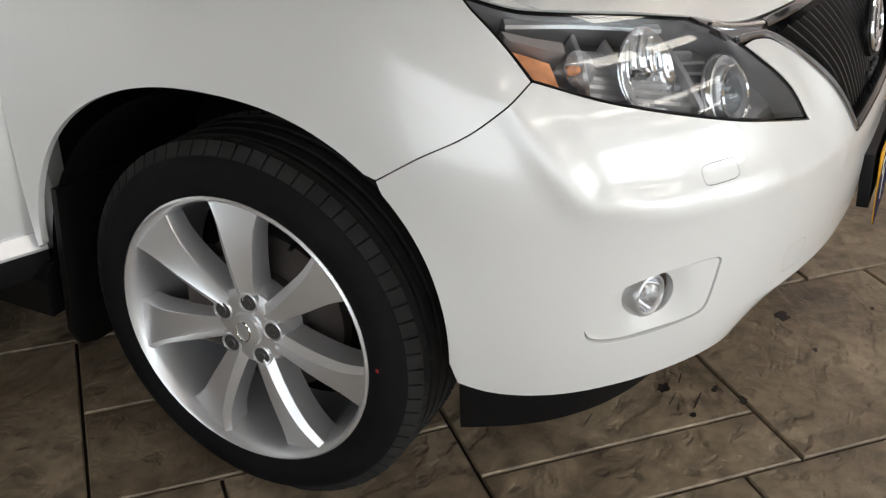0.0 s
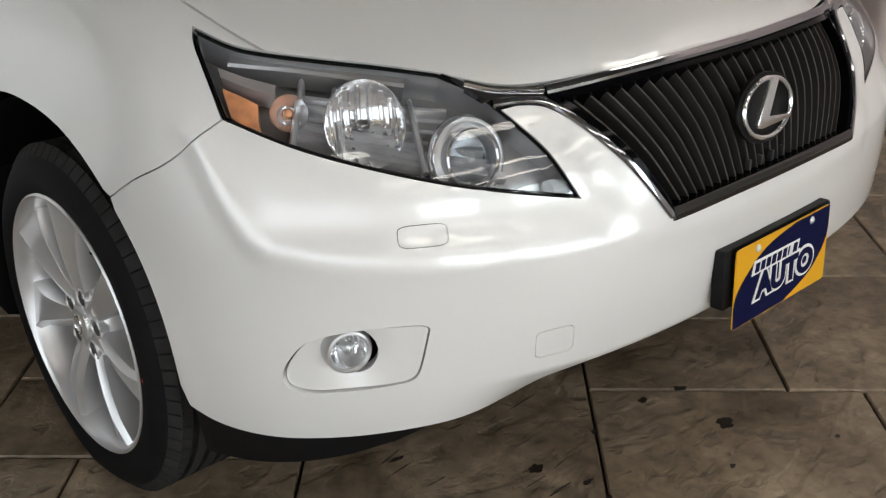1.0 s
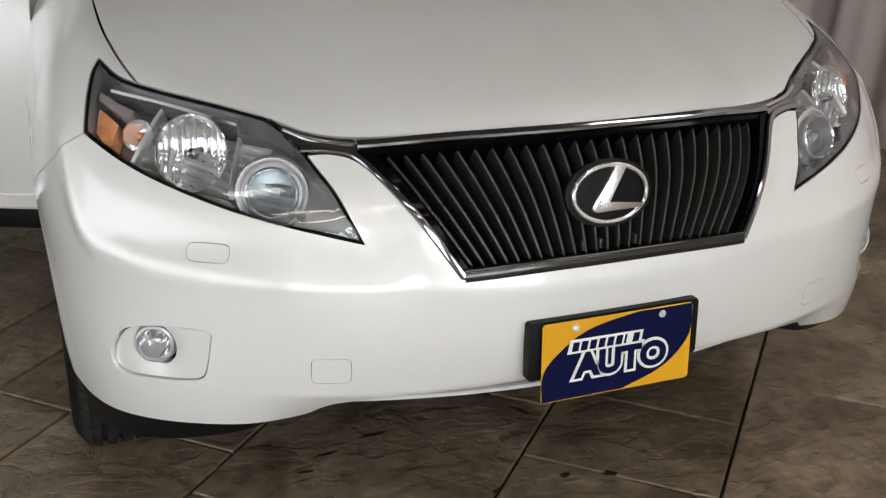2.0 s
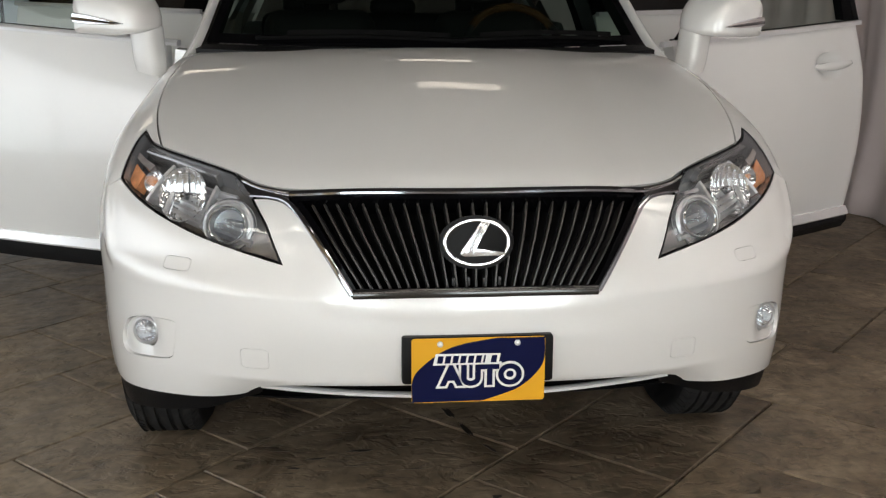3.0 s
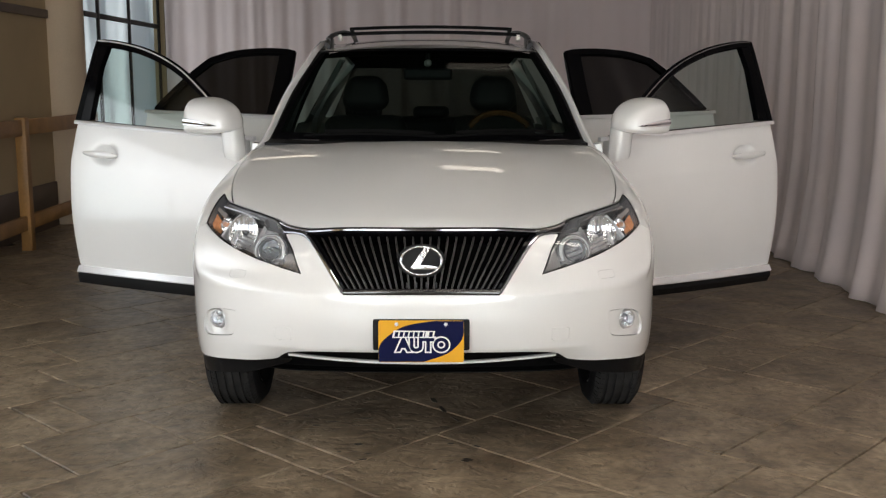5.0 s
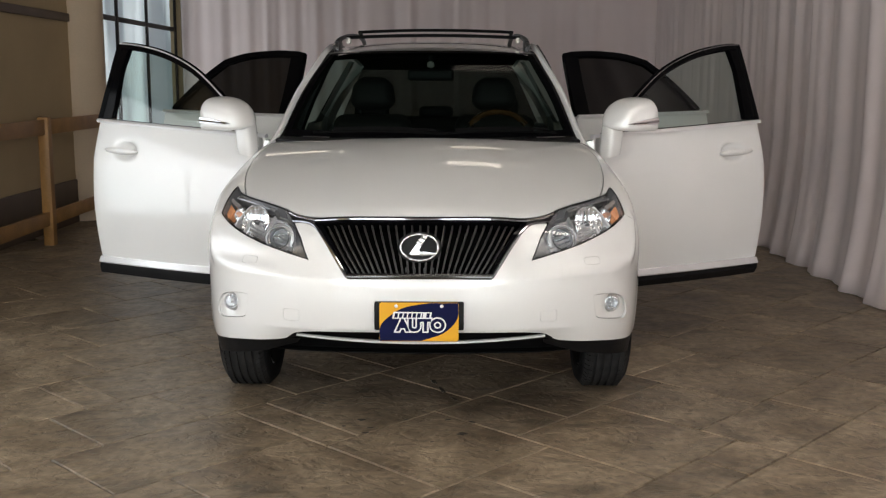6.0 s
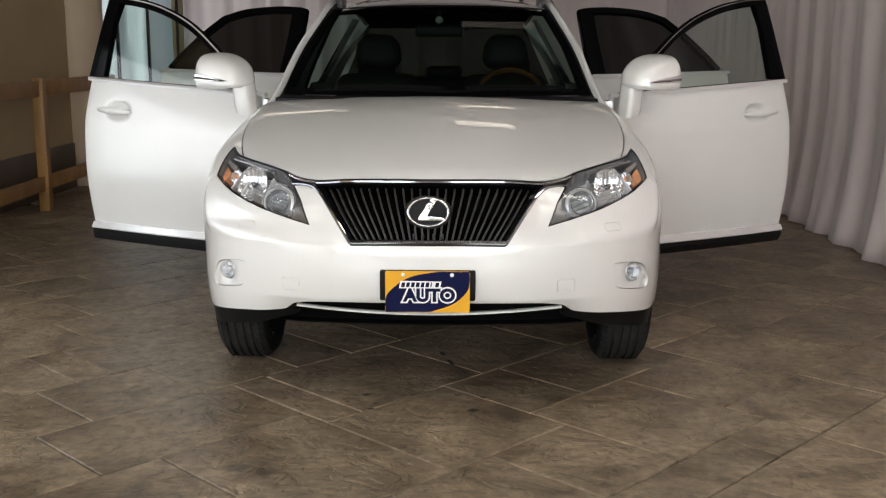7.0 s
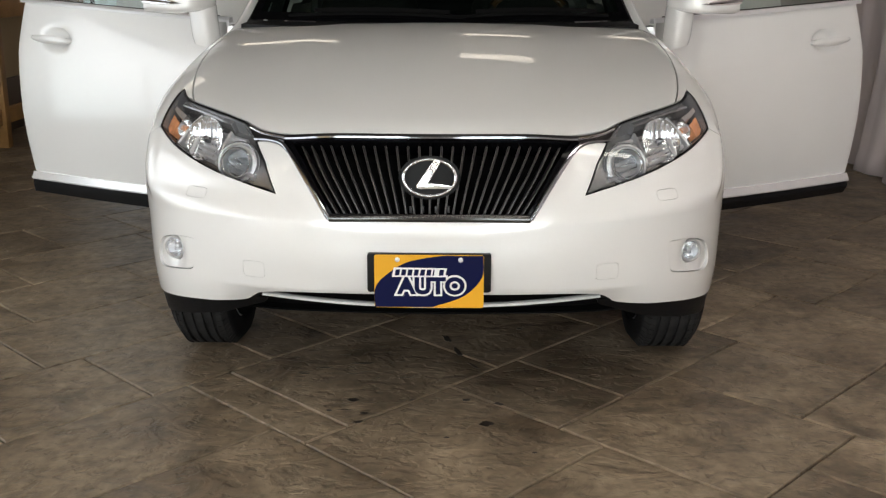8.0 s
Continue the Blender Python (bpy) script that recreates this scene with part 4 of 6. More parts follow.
# ---- wheels: about their own x axis, outer face towards +x ----
def build_wheel(name, steer, m):
    w = thing(name, "", "")
    w.parent = car
    w.matrix_world = m
    turn = Matrix.Rotation(radians(90), 4, "Y")

    def loaded(bm):
        """The tyre stands flat on the floor, with its side pressed out a little above."""
        low = FLOOR_Z - HUB_Z
        for v in bm.verts:
            if v.co.z < low:
                v.co.z = low
            d = max(0, 1 - abs(v.co.z - low - 0.035)/0.05)*max(0, 1 - abs(v.co.y)/0.16)
            if abs(v.co.x) > 0.09:
                v.co.x += math.copysign(0.004*d, v.co.x)
        return bm

    R = TYRE_R
    prof = [(0.258, 0.092), (0.266, 0.105), (0.278, 0.110), (0.300, 0.1125), (0.320, 0.107), (0.335, 0.097), (0.3465, 0.085), (0.3540, 0.072)]
    crown = []
    for g in (0.050, 0.017, -0.017, -0.050):
        crown += [(R, g + 0.0065), (R - 0.010, g + 0.006), (R - 0.010, g - 0.006), (R, g - 0.0065)]
    walls = lathe(prof, turn, 72)
    lathe([(r, -h) for r, h in prof], turn, 72, into=walls)
    tyre = part("tyre", loaded(walls), RUBBER, w, "black road tyre with grooved tread")
    part("tread", loaded(lathe([prof[-1], *crown, (prof[-1][0], -prof[-1][1])], turn, 72)), TREAD, tyre, "dusty grooved tread, paler for the light from ahead")
    blocks = bmesh.new()
    for i in range(72):
        a = 2*math.pi*i/72
        for s in (-1, 1):
            for h0, h1, r0 in ((0.058, 0.078, R - 0.0070), (0.078, 0.095, R - 0.0225)):
                pts = []
                for da, hh, rr in ((-0.038, h0, R + 0.0008), (0.038, h0, R + 0.0008), (0.042, h1, r0 + 0.002), (-0.034, h1, r0 + 0.002)):
                    pts.append((rr*math.cos(a + da), rr*math.sin(a + da), s*hh, rr))
                top = [blocks.verts.new(turn @ Vector(p[:3])) for p in pts]
                low = [blocks.verts.new(turn @ Vector((p[0]*(1 - 0.009/p[3]), p[1]*(1 - 0.009/p[3]), p[2]))) for p in pts]
                blocks.faces.new(top)
                for j in range(4):
                    blocks.faces.new((top[j], low[j], low[(j + 1) % 4], top[(j + 1) % 4]))
    tagged(part("tread_block", loaded(blocks), TREAD, tyre), kind="stuff")
    part("rim", lathe([(0.268, 0.098), (0.267, 0.107), (0.263, 0.110), (0.259, 0.107), (0.255, 0.100), (0.251, 0.086), (0.246, 0.050), (0.242, 0.0), (0.240, -0.09), (0.256, -0.10), (0.262, -0.09), (0.258, 0.0)], turn, 64, closed=True), SILVER, w, "silver alloy rim")
    # seven broad spokes, flat-faced, each with a scooped flank
    for i in range(7):
        a = 2*math.pi*i/7 + radians(SPOKE_TURN)
        rows = []
        for t in np.linspace(0, 1, 14):
            r = 0.036 + t*0.221
            half = 0.020 + 0.024*t**1.4 + 0.012*(max(0, t - 0.72)/0.28)**1.5
            h = 0.082 + 0.026*math.sin(math.pi*0.5*min(1, t*1.2)) - 0.008*t*t
            fold = 0.0 + 0.80*t**0.8
            drop = 0.004 + 0.016*t
            rows.append([(r, s*half, hh) for s, hh in ((-1.0, h - 0.06), (-1.0, h - drop - 0.004), (-0.94, h - drop), (fold - 0.10, h - 0.002), (min(fold, 0.9), h), (min(fold + 0.10, 0.96), h - 0.003), (1.0, h - 0.010), (1.0, h - 0.06))])
        spin = turn @ Matrix.Rotation(a, 4, "Z")
        bm, vs = grid([[spin @ Vector(p) for p in row] for row in rows], close_v=True)
        bm.faces.new(vs[0])
        bm.faces.new(vs[-1])
        part("spoke", bm, SILVER, w)
    hub = part("hub", lathe([(0.0, 0.086), (0.040, 0.086), (0.062, 0.083), (0.076, 0.075), (0.083, 0.058), (0.084, 0.03)], turn, 40), SILVER, w)
    part("centre_cap", lathe([(0.0, 0.098), (0.022, 0.0975), (0.032, 0.095), (0.034, 0.089), (0.034, 0.07)], turn, 32), SILVER, hub, "round centre cap")
    part("cap_mark", sweep([turn @ Vector((0.020*math.cos(b), 0.015*math.sin(b), 0.0985)) for b in np.linspace(0, 2*math.pi, 33)[:-1]], ring(0.0018, 6), closed=True, up=(1, 0, 0)), CHROME, hub)
    for i in range(5):
        a = 2*math.pi*i/5 + radians(172)
        at = turn @ Matrix.Translation((0.057*math.cos(a), 0.057*math.sin(a), 0.0))
        part("nut_seat", lathe([(0.0170, 0.0830), (0.0190, 0.0885), (0.0210, 0.087), (0.0225, 0.06)], at, 24), SILVER, hub)
        part("wheel_nut", lathe([(0.0, 0.0880), (0.007, 0.0880), (0.0085, 0.0865), (0.0160, 0.0860), (0.0172, 0.07)], at, 20), NUT, hub)
    part("brake_disc", lathe([(0.0, 0.03), (0.08, 0.03), (0.085, 0.012), (0.160, 0.012), (0.160, -0.016), (0.0, -0.016)], turn, 40), STEEL, w, "steel brake disc")
    # Added disc: blackens the wheel's inner side, which lies in shade.
    part("shade_disc", lathe([(0.0, -0.102), (0.256, -0.102), (0.256, -0.107), (0.0, -0.107)], turn, 40), DEEP_BLACK, w, "black disc added for the shade inside the wheel")
    part("brake_caliper", box(-0.03, 0.05, -0.17, -0.08, -0.09, 0.09, 0.015), STEEL, w)
    part("valve", lathe([(0.0, 0.012), (0.004, 0.012), (0.004, -0.02)], turn @ Matrix.Translation((0.226*math.cos(2.6), 0.226*math.sin(2.6), 0.085)), 8), BLACK_PLASTIC, w)
    return w


SPOKE_TURN = 25.7
NUT = material("dark_nut_cap", (0.12, 0.12, 0.12), 0.35, 0.6)
front_r = build_wheel("wheel", 0, Matrix.Translation((0.8210, AXLE, HUB_Z)))
m_left = Matrix.Translation((-0.8210, AXLE, HUB_Z)) @ Matrix.Rotation(math.pi, 4, "Z")
wheel_l = copy_thing(front_r, m_left)
for x, turned in ((0.8210, 0), (-0.8210, math.pi)):
    copy_thing(front_r, Matrix.Translation((x, REAR_AXLE, HUB_Z)) @ Matrix.Rotation(turned, 4, "Z"))
red = part("paint_dot", lathe([(0.0, 0.0012), (0.004, 0.001), (0.005, 0.0)], Matrix.Translation((0.1125, 0.0, 0.0)) @ Matrix.Rotation(radians(90), 4, "Y"), 12), material("red_dot_paint", (0.45, 0.03, 0.03), 0.5), wheel_l, "small red balance mark")
red.location = (0.0, 0.288*math.cos(radians(-2)), -0.282*math.sin(radians(-2)))
red.location.x = -0.0022

# wheel housings, mud flaps, underbody
for x0 in (1, -1):
    for axle in (AXLE, REAR_AXLE):
        rows = []
        for a in np.linspace(-8, 184, 30):
            c, s = math.cos(radians(a)), math.sin(radians(a))
            edge = 0.925 - 0.045*max(0, -c)
            rows.append([(x0*edge, axle + 0.445*c, 0.37 + 0.445*s), (x0*0.52, axle + 0.445*c, 0.37 + 0.445*s), (x0*0.52, axle, 0.37)])
        part("wheel_housing", grid(rows)[0], DEEP_BLACK, car, "black wheel-arch liner")
    flap = slab([(0.70, 0.57), (0.70, 0.25), (0.725, 0.212), (0.78, 0.198), (0.87, 0.200), (0.915, 0.218), (0.938, 0.262), (0.942, 0.40), (0.934, 0.575)], 0.016, Matrix.Translation((0, 1.350, 0)) @ Matrix(((x0, 0, 0, 0), (0, 0, 1, 0), (0, 1, 0, 0), (0, 0, 0, 1))), 0.004)
    for v in flap.verts:
        v.co.y += 0.30*max(0, 0.55 - v.co.z)**2
    part("mud_flap", flap, GASKET, car, "black rubber mud flap")
part("underbody", box(-0.60, 0.60, 0.62, 4.45, 0.29, 0.36, 0.03), DEEP_BLACK, car, "black underbody")
part("bulkhead", box(-0.84, 0.84, 1.36, 1.44, 0.30, 1.02, 0.01), DEEP_BLACK, car, "dark firewall")

# ---- cabin: screen, pillars, roof ----
def screen_point(u, v):
    """u across from -1 to 1, v from the cowl up to the roof edge."""
    low = Vector((0.722*u, 1.05 + 0.24*abs(u)**2.2, 1.172))
    high = Vector((0.560*u, 1.96 + 0.05*u*u, 1.600 - 0.012*u*u))
    p = low.lerp(high, v)
    return p + Vector((0, -0.02, 0.03))*(math.sin(math.pi*v))


US, VS = np.linspace(-1, 1, 25), np.linspace(0, 1, 15)
screen = part("windscreen", grid([[screen_point(u*0.965, 0.02 + 0.96*v) for v in VS] for u in US])[0], WINDSCREEN, car, "clear laminated windscreen with a green top tint")
screen.visible_shadow = False
# black ceramic border, pieces along the four sides
rim_bm = bmesh.new()
for us, vs in ((np.linspace(-1, 1, 25), (0.0, 0.055)), (np.linspace(-1, 1, 25), (0.982, 1.0)), ((-1.0, -0.958), VS), ((0.958, 1.0), VS)):
    grid([[screen_point(u, v) + Vector((0, -0.004, 0.004)) for v in vs] for u in us], into=rim_bm)
part("screen_border", rim_bm, GLOSS_BLACK, screen, "black screen border")
part("cowl", sweep([(0.725*u, 1.075 + 0.22*abs(u)**2.2, 1.158) for u in US], [(-0.05, -0.02), (-0.045, 0.010), (0.0, 0.012), (0.05, 0.0), (0.05, -0.02)]), BLACK_PLASTIC, car, "black cowl panel below the screen")
for x0, x1 in ((-0.60, 0.10), (0.05, 0.68)):
    q = []
    for t in np.linspace(0, 1, 14):
        u = (x0 + (x1 - x0)*t)/0.775
        q.append(screen_point(u, 0.02 + 0.022*math.sin(math.pi*t)) + Vector((0, -0.016, 0.012)))
    wiper = part("wiper", sweep(q, ring(0.006, 8)), DEEP_BLACK, car, "black wiper arm and blade")
    part("blade", sweep([p + Vector((0, -0.002, 0.012)) for p in q[2:-1]], [(-0.004, -0.004), (0, 0.01), (0.004, -0.004)]), DEEP_BLACK, wiper)
for s in (1, -1):
    # screen pillar running into the roof side, back to the tail
    a_pts = [(s*0.795, 1.18, 1.100), (s*0.752, 1.34, 1.190), (s*0.690, 1.62, 1.388), (s*0.620, 1.88, 1.545), (s*0.592, 2.08, 1.618), (s*0.592, 2.45, 1.655), (s*0.595, 3.0, 1.655), (s*0.590, 3.6, 1.615), (s*0.565, 4.1, 1.545)]
    part("roof_side", sweep(smooth_path(a_pts, 8), [(-0.011, -0.016), (-0.012, 0.0), (-0.009, 0.009), (0.0, 0.012), (0.009, 0.009), (0.012, 0.0), (0.011, -0.016)], up=(s*0.45, -0.25, 1)), PAINT, car, "white screen pillar and roof side")
    part("pillar_lining", sweep(smooth_path([(x - s*0.020, y + 0.035, z - 0.022) for x, y, z in a_pts[:5]], 8), [(-0.022, -0.03), (-0.022, 0.012), (0.022, 0.012), (0.022, -0.03)], up=(s*0.45, -0.25, 1)), LEATHER, car, "dark inner pillar lining")
    # centre pillar between the door openings, tail pillar
    part("centre_pillar", sweep(smooth_path([(s*0.855, 2.56, 0.32), (s*0.875, 2.56, 0.70), (s*0.850, 2.57, 1.10), (s*0.700, 2.60, 1.48), (s*0.610, 2.62, 1.640)], 6), [(-0.07, -0.03), (-0.07, 0.03), (0.07, 0.03), (0.07, -0.03)], up=(s, 0, 0.2)), BLACK_PLASTIC, car, "dark centre door pillar")
    part("front_pillar_inner", sweep(smooth_path([(s*0.84, 1.47, 0.32), (s*0.85, 1.47, 0.8), (s*0.81, 1.47, 1.14)], 5), [(-0.045, -0.03), (-0.045, 0.03), (0.045, 0.03), (0.045, -0.03)], up=(s, 0, 0.0)), PAINT, car, "white hinge pillar")
    part("door_sill", sweep([(s*0.885, y, 0.345) for y in np.linspace(1.42, 3.35, 12)], [(-0.055, -0.06), (-0.06, 0.02), (-0.03, 0.05), (0.03, 0.05), (0.045, 0.0), (0.03, -0.06)], up=(0, 0, 1)), BLACK_PLASTIC, car, "black sill cladding")
    # rear quarter: a shell from the rear opening to the tail
    rows = []
    for y in np.linspace(3.30, 4.55, 26):
        row = []
        for z in np.linspace(0.34, 1.16, 20):
            x = 0.93 - 0.05*max(0, (z - 0.95)/0.2)**2 - 0.10*max(0, (y - 4.0)/0.6)**2
            d = math.hypot(y - REAR_AXLE, z - 0.37)
            if d < 0.45:
                k = 0.45/max(d, 0.05)
                yy, zz = REAR_AXLE + (y - REAR_AXLE)*k, 0.37 + (z - 0.37)*k
            else:
                yy, zz = y, z
            row.append((s*x, yy, zz))
        rows.append(row)
    part("rear_quarter", grid(rows)[0], PAINT, car, "white rear quarter panel")
    part("tail_pillar", sweep(smooth_path([(s*0.845, 3.95, 1.12), (s*0.74, 4.08, 1.33), (s*0.57, 4.12, 1.545)], 6), [(-0.14, -0.02), (-0.14, 0.02), (0.14, 0.02), (0.14, -0.02)], up=(s, 0, 0.3)), PAINT, car, "white tail pillar")
    part("quarter_glass", grid([[(s*(0.855 - 0.245*v), 3.42 + 0.45*u + 0.05*v, 1.15 + 0.43*v) for v in np.linspace(0, 1, 5)] for u in np.linspace(0, 1, 5)])[0], PRIVACY, car)
    # roof rail with feet
    rail_pts = [(s*0.545, 2.06, 1.630), (s*0.540, 2.20, 1.672), (s*0.530, 2.40, 1.700), (s*0.525, 3.0, 1.735), (s*0.520, 3.55, 1.735), (s*0.515, 3.85, 1.66)]
    rail = part("roof_rail", sweep(smooth_path(rail_pts, 8), [(-0.014, -0.010), (-0.012, 0.006), (0.0, 0.011), (0.012, 0.006), (0.014, -0.010)]), RAIL_GREY, car, "dark grey metal roof rail")
    part("rail_foot", box(s*0.540 - 0.014, s*0.540 + 0.014, 2.12, 2.30, 1.60, 1.672, 0.010), RAIL_GREY, rail)
for y, up_to in ((2.45, 1.697), (3.25, 1.765)):
    bar_pts = [(x, y, up_to + 0.014*(1 - (x/0.52)**2)) for x in np.linspace(-0.52, 0.52, 21)]
    cross = part("cross_bar", sweep(bar_pts, [(-0.03, -0.008), (-0.02, 0.010), (0.02, 0.010), (0.03, -0.008)]), BLACK_PLASTIC, car, "black roof cross bar")
    for s in (-1, 1):
        part("bar_foot", box(s*0.505 - 0.012, s*0.505 + 0.012, y - 0.03, y + 0.03, up_to - 0.035, up_to + 0.002, 0.006), WHITE_TRIM if y < 3 else BLACK_PLASTIC, cross)


def roof_z(x, y):
    v = (y - 1.96)/2.2
    return 1.602 + 0.090*math.sin(math.pi*min(1, v*1.9 + 0.03)*0.5) - 0.16*max(0, v - 0.5)**2 - (0.020 + 0.032*min(1, v*2))*abs(x/0.6)**2.6 + 0.004


part("roof", grid([[(x, 1.955 + (2.19)*v + 0.05*(x/0.6)**2*(1 - v), roof_z(x, 1.955 + 2.19*v)) for v in np.linspace(0, 1, 24)] for x in np.linspace(-0.60, 0.60, 25)])[0], PAINT, car, "white roof panel")
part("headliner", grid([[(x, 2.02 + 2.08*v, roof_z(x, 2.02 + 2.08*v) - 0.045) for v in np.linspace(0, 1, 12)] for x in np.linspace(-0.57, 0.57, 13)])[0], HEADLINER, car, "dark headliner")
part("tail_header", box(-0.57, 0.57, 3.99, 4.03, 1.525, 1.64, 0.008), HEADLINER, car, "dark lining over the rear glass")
# tailgate: lower panel, glass, upper spoiler
part("tailgate", grid([[(x, 4.58 + 0.10*math.sin(math.pi*v) - 0.16*v*v - 0.14*abs(x/0.85)**3, 0.45 + 0.67*v) for v in np.linspace(0, 1, 12)] for x in np.linspace(-0.86, 0.86, 21)])[0], PAINT, car, "white tailgate")
rear_glass = part("rear_glass", grid([[((0.78 - 0.22*v)*u, 4.46 - 0.36*v - 0.08*u*u, 1.12 + 0.43*v) for v in np.linspace(0, 1, 8)] for u in np.linspace(-1, 1, 15)])[0], REAR_PANE, car, "dark tinted rear glass")
part("rear_bumper", sweep(smooth_path([(-0.92, 4.05, 0.50), (-0.90, 4.45, 0.50), (-0.70, 4.68, 0.50), (0, 4.75, 0.50), (0.70, 4.68, 0.50), (0.90, 4.45, 0.50), (0.92, 4.05, 0.50)], 6), [(-0.05, -0.16), (0.02, -0.15), (0.035, 0.0), (0.02, 0.13), (-0.05, 0.15)]), PAINT, car, "white rear bumper")
part("spoiler", box(-0.60, 0.60, 4.05, 4.22, 1.535, 1.645, 0.012), PAINT, car)

# ---- cabin fittings ----
part("cabin_floor", box(-0.80, 0.80, 1.44, 4.40, 0.341, 0.40, 0.02), LEATHER, car, "dark carpet")
dash_rows = []
for x in np.linspace(-0.74, 0.74, 21):
    dash_rows.append([(x, 1.30 + 0.05*(x/0.74)**2, 1.120), (x, 1.45, 1.140), (x, 1.62, 1.130 + 0.02*math.exp(-((x - 0.37)/0.2)**2)), (x, 1.70, 1.08), (x, 1.68, 0.92), (x, 1.60, 0.70)])
part("dashboard", grid(dash_rows)[0], LEATHER, car, "dark moulded dashboard")
part("centre_console", box(-0.13, 0.13, 1.60, 2.35, 0.40, 0.78, 0.04), LEATHER, car)


def build_seat(x, y, recline=14):
    s = thing("seat", "", "")
    s.parent = car
    s.matrix_world = Matrix.Translation((x, y, 0))
    part("cushion", box(-0.25, 0.25, -0.25, 0.27, 0.52, 0.68, 0.05, 3), LEATHER, s)
    back = Matrix.Translation((0, 0.25, 0.62)) @ Matrix.Rotation(radians(-recline), 4, "X")
    bm = box(-0.24, 0.24, -0.08, 0.08, 0.0, 0.64, 0.075, 4)
    bmesh.ops.transform(bm, matrix=back, verts=bm.verts)
    part("backrest", bm, LEATHER, s, "dark leather backrest")
    for k in (-1, 1):
        bm = box(k*0.22 - 0.05, k*0.22 + 0.05, -0.10, 0.05, 0.05, 0.50, 0.04, 3)
        bmesh.ops.transform(bm, matrix=back, verts=bm.verts)
        part("bolster", bm, LEATHER, s)
        part("headrest_post", sweep([back @ Vector((k*0.07, 0, 0.62)), back @ Vector((k*0.07, 0, 0.72))], ring(0.007, 8), up=(0, 1, 0)), GASKET, s)
    bm = box(-0.135, 0.135, -0.065, 0.065, 0.67, 0.87, 0.064, 5)
    for v in bm.verts:
        v.co.x *= 1.0 - 0.30*max(0, (v.co.z - 0.74)/0.13)**2
    bmesh.ops.transform(bm, matrix=back, verts=bm.verts)
    part("headrest", bm, LEATHER, s, "padded headrest")
    part("seat_base", box(-0.22, 0.22, -0.22, 0.24, 0.40, 0.52, 0.02), BLACK_PLASTIC, s)
    return s


seat = build_seat(0.37, 2.10)
copy_thing(seat, Matrix.Translation((-0.37, 2.10, 0)))
bench = thing("rear_bench", "", "")
bench.parent = car
part("bench_cushion", box(-0.68, 0.68, 2.85, 3.35, 0.46, 0.70, 0.05, 3), LEATHER, bench)
part("bench_back", box(-0.68, 0.68, 3.36, 3.50, 0.66, 1.20, 0.05, 3), LEATHER, bench, "dark rear bench back")
for x in (-0.45, 0.0, 0.45):
    part("bench_headrest", box(x - 0.12, x + 0.12, 3.38, 3.48, 1.19, 1.33 if x else 1.27, 0.035, 3), LEATHER, bench)
wheel_m = Matrix.Translation((0.37, 1.82, 1.105)) @ Matrix.Rotation(radians(64), 4, "X")
steer = thing("steering_wheel", "", "")
steer.parent = car
pts = [wheel_m @ Vector((0.19*math.cos(a), 0.19*math.sin(a), 0)) for a in np.linspace(0, 2*math.pi, 49)[:-1]]
part("steering_rim", sweep(pts, ring(0.015, 10), closed=True, up=wheel_m.to_3x3() @ Vector((0, 0, 1))), LEATHER, steer)
part("wood_arc", sweep([wheel_m @ Vector((0.19*math.cos(a), 0.19*math.sin(a), 0)) for a in np.linspace(radians(35), radians(145), 24)], ring(0.0162, 10), up=wheel_m.to_3x3() @ Vector((0, 0, 1))), WOOD_RIM, steer, "polished wood top of the rim")
part("steering_hub", lathe([(0.0, 0.03), (0.05, 0.025), (0.07, 0.0), (0.06, -0.03), (0.0, -0.04)], wheel_m, 24), LEATHER, steer)
for a in (0, 180, 270):
    part("steering_spoke", sweep([wheel_m @ Vector((r*math.cos(radians(a)), r*math.sin(radians(a)), -0.005)) for r in (0.05, 0.12, 0.185)], ring(0.014, 8, 0.5), up=wheel_m.to_3x3() @ Vector((0, 0, 1))), LEATHER, steer)
mirror_in = part("rear_view_mirror", box(-0.125, 0.125, 1.84, 1.87, 1.445, 1.505, 0.014, 3), BLACK_PLASTIC, car, "dark interior mirror")
part("mirror_stalk", sweep([(0, 1.87, 1.48), (0, 1.90, 1.53), (0, 1.92, 1.58)], ring(0.012, 8), up=(1, 0, 0)), BLACK_PLASTIC, mirror_in)
part("sensor_pod", lathe([(0.0, 0.02), (0.018, 0.012), (0.02, -0.01), (0.0, -0.02)], Matrix.Translation((0, 1.86, 1.530)), 16), TRIM_GREY, mirror_in)


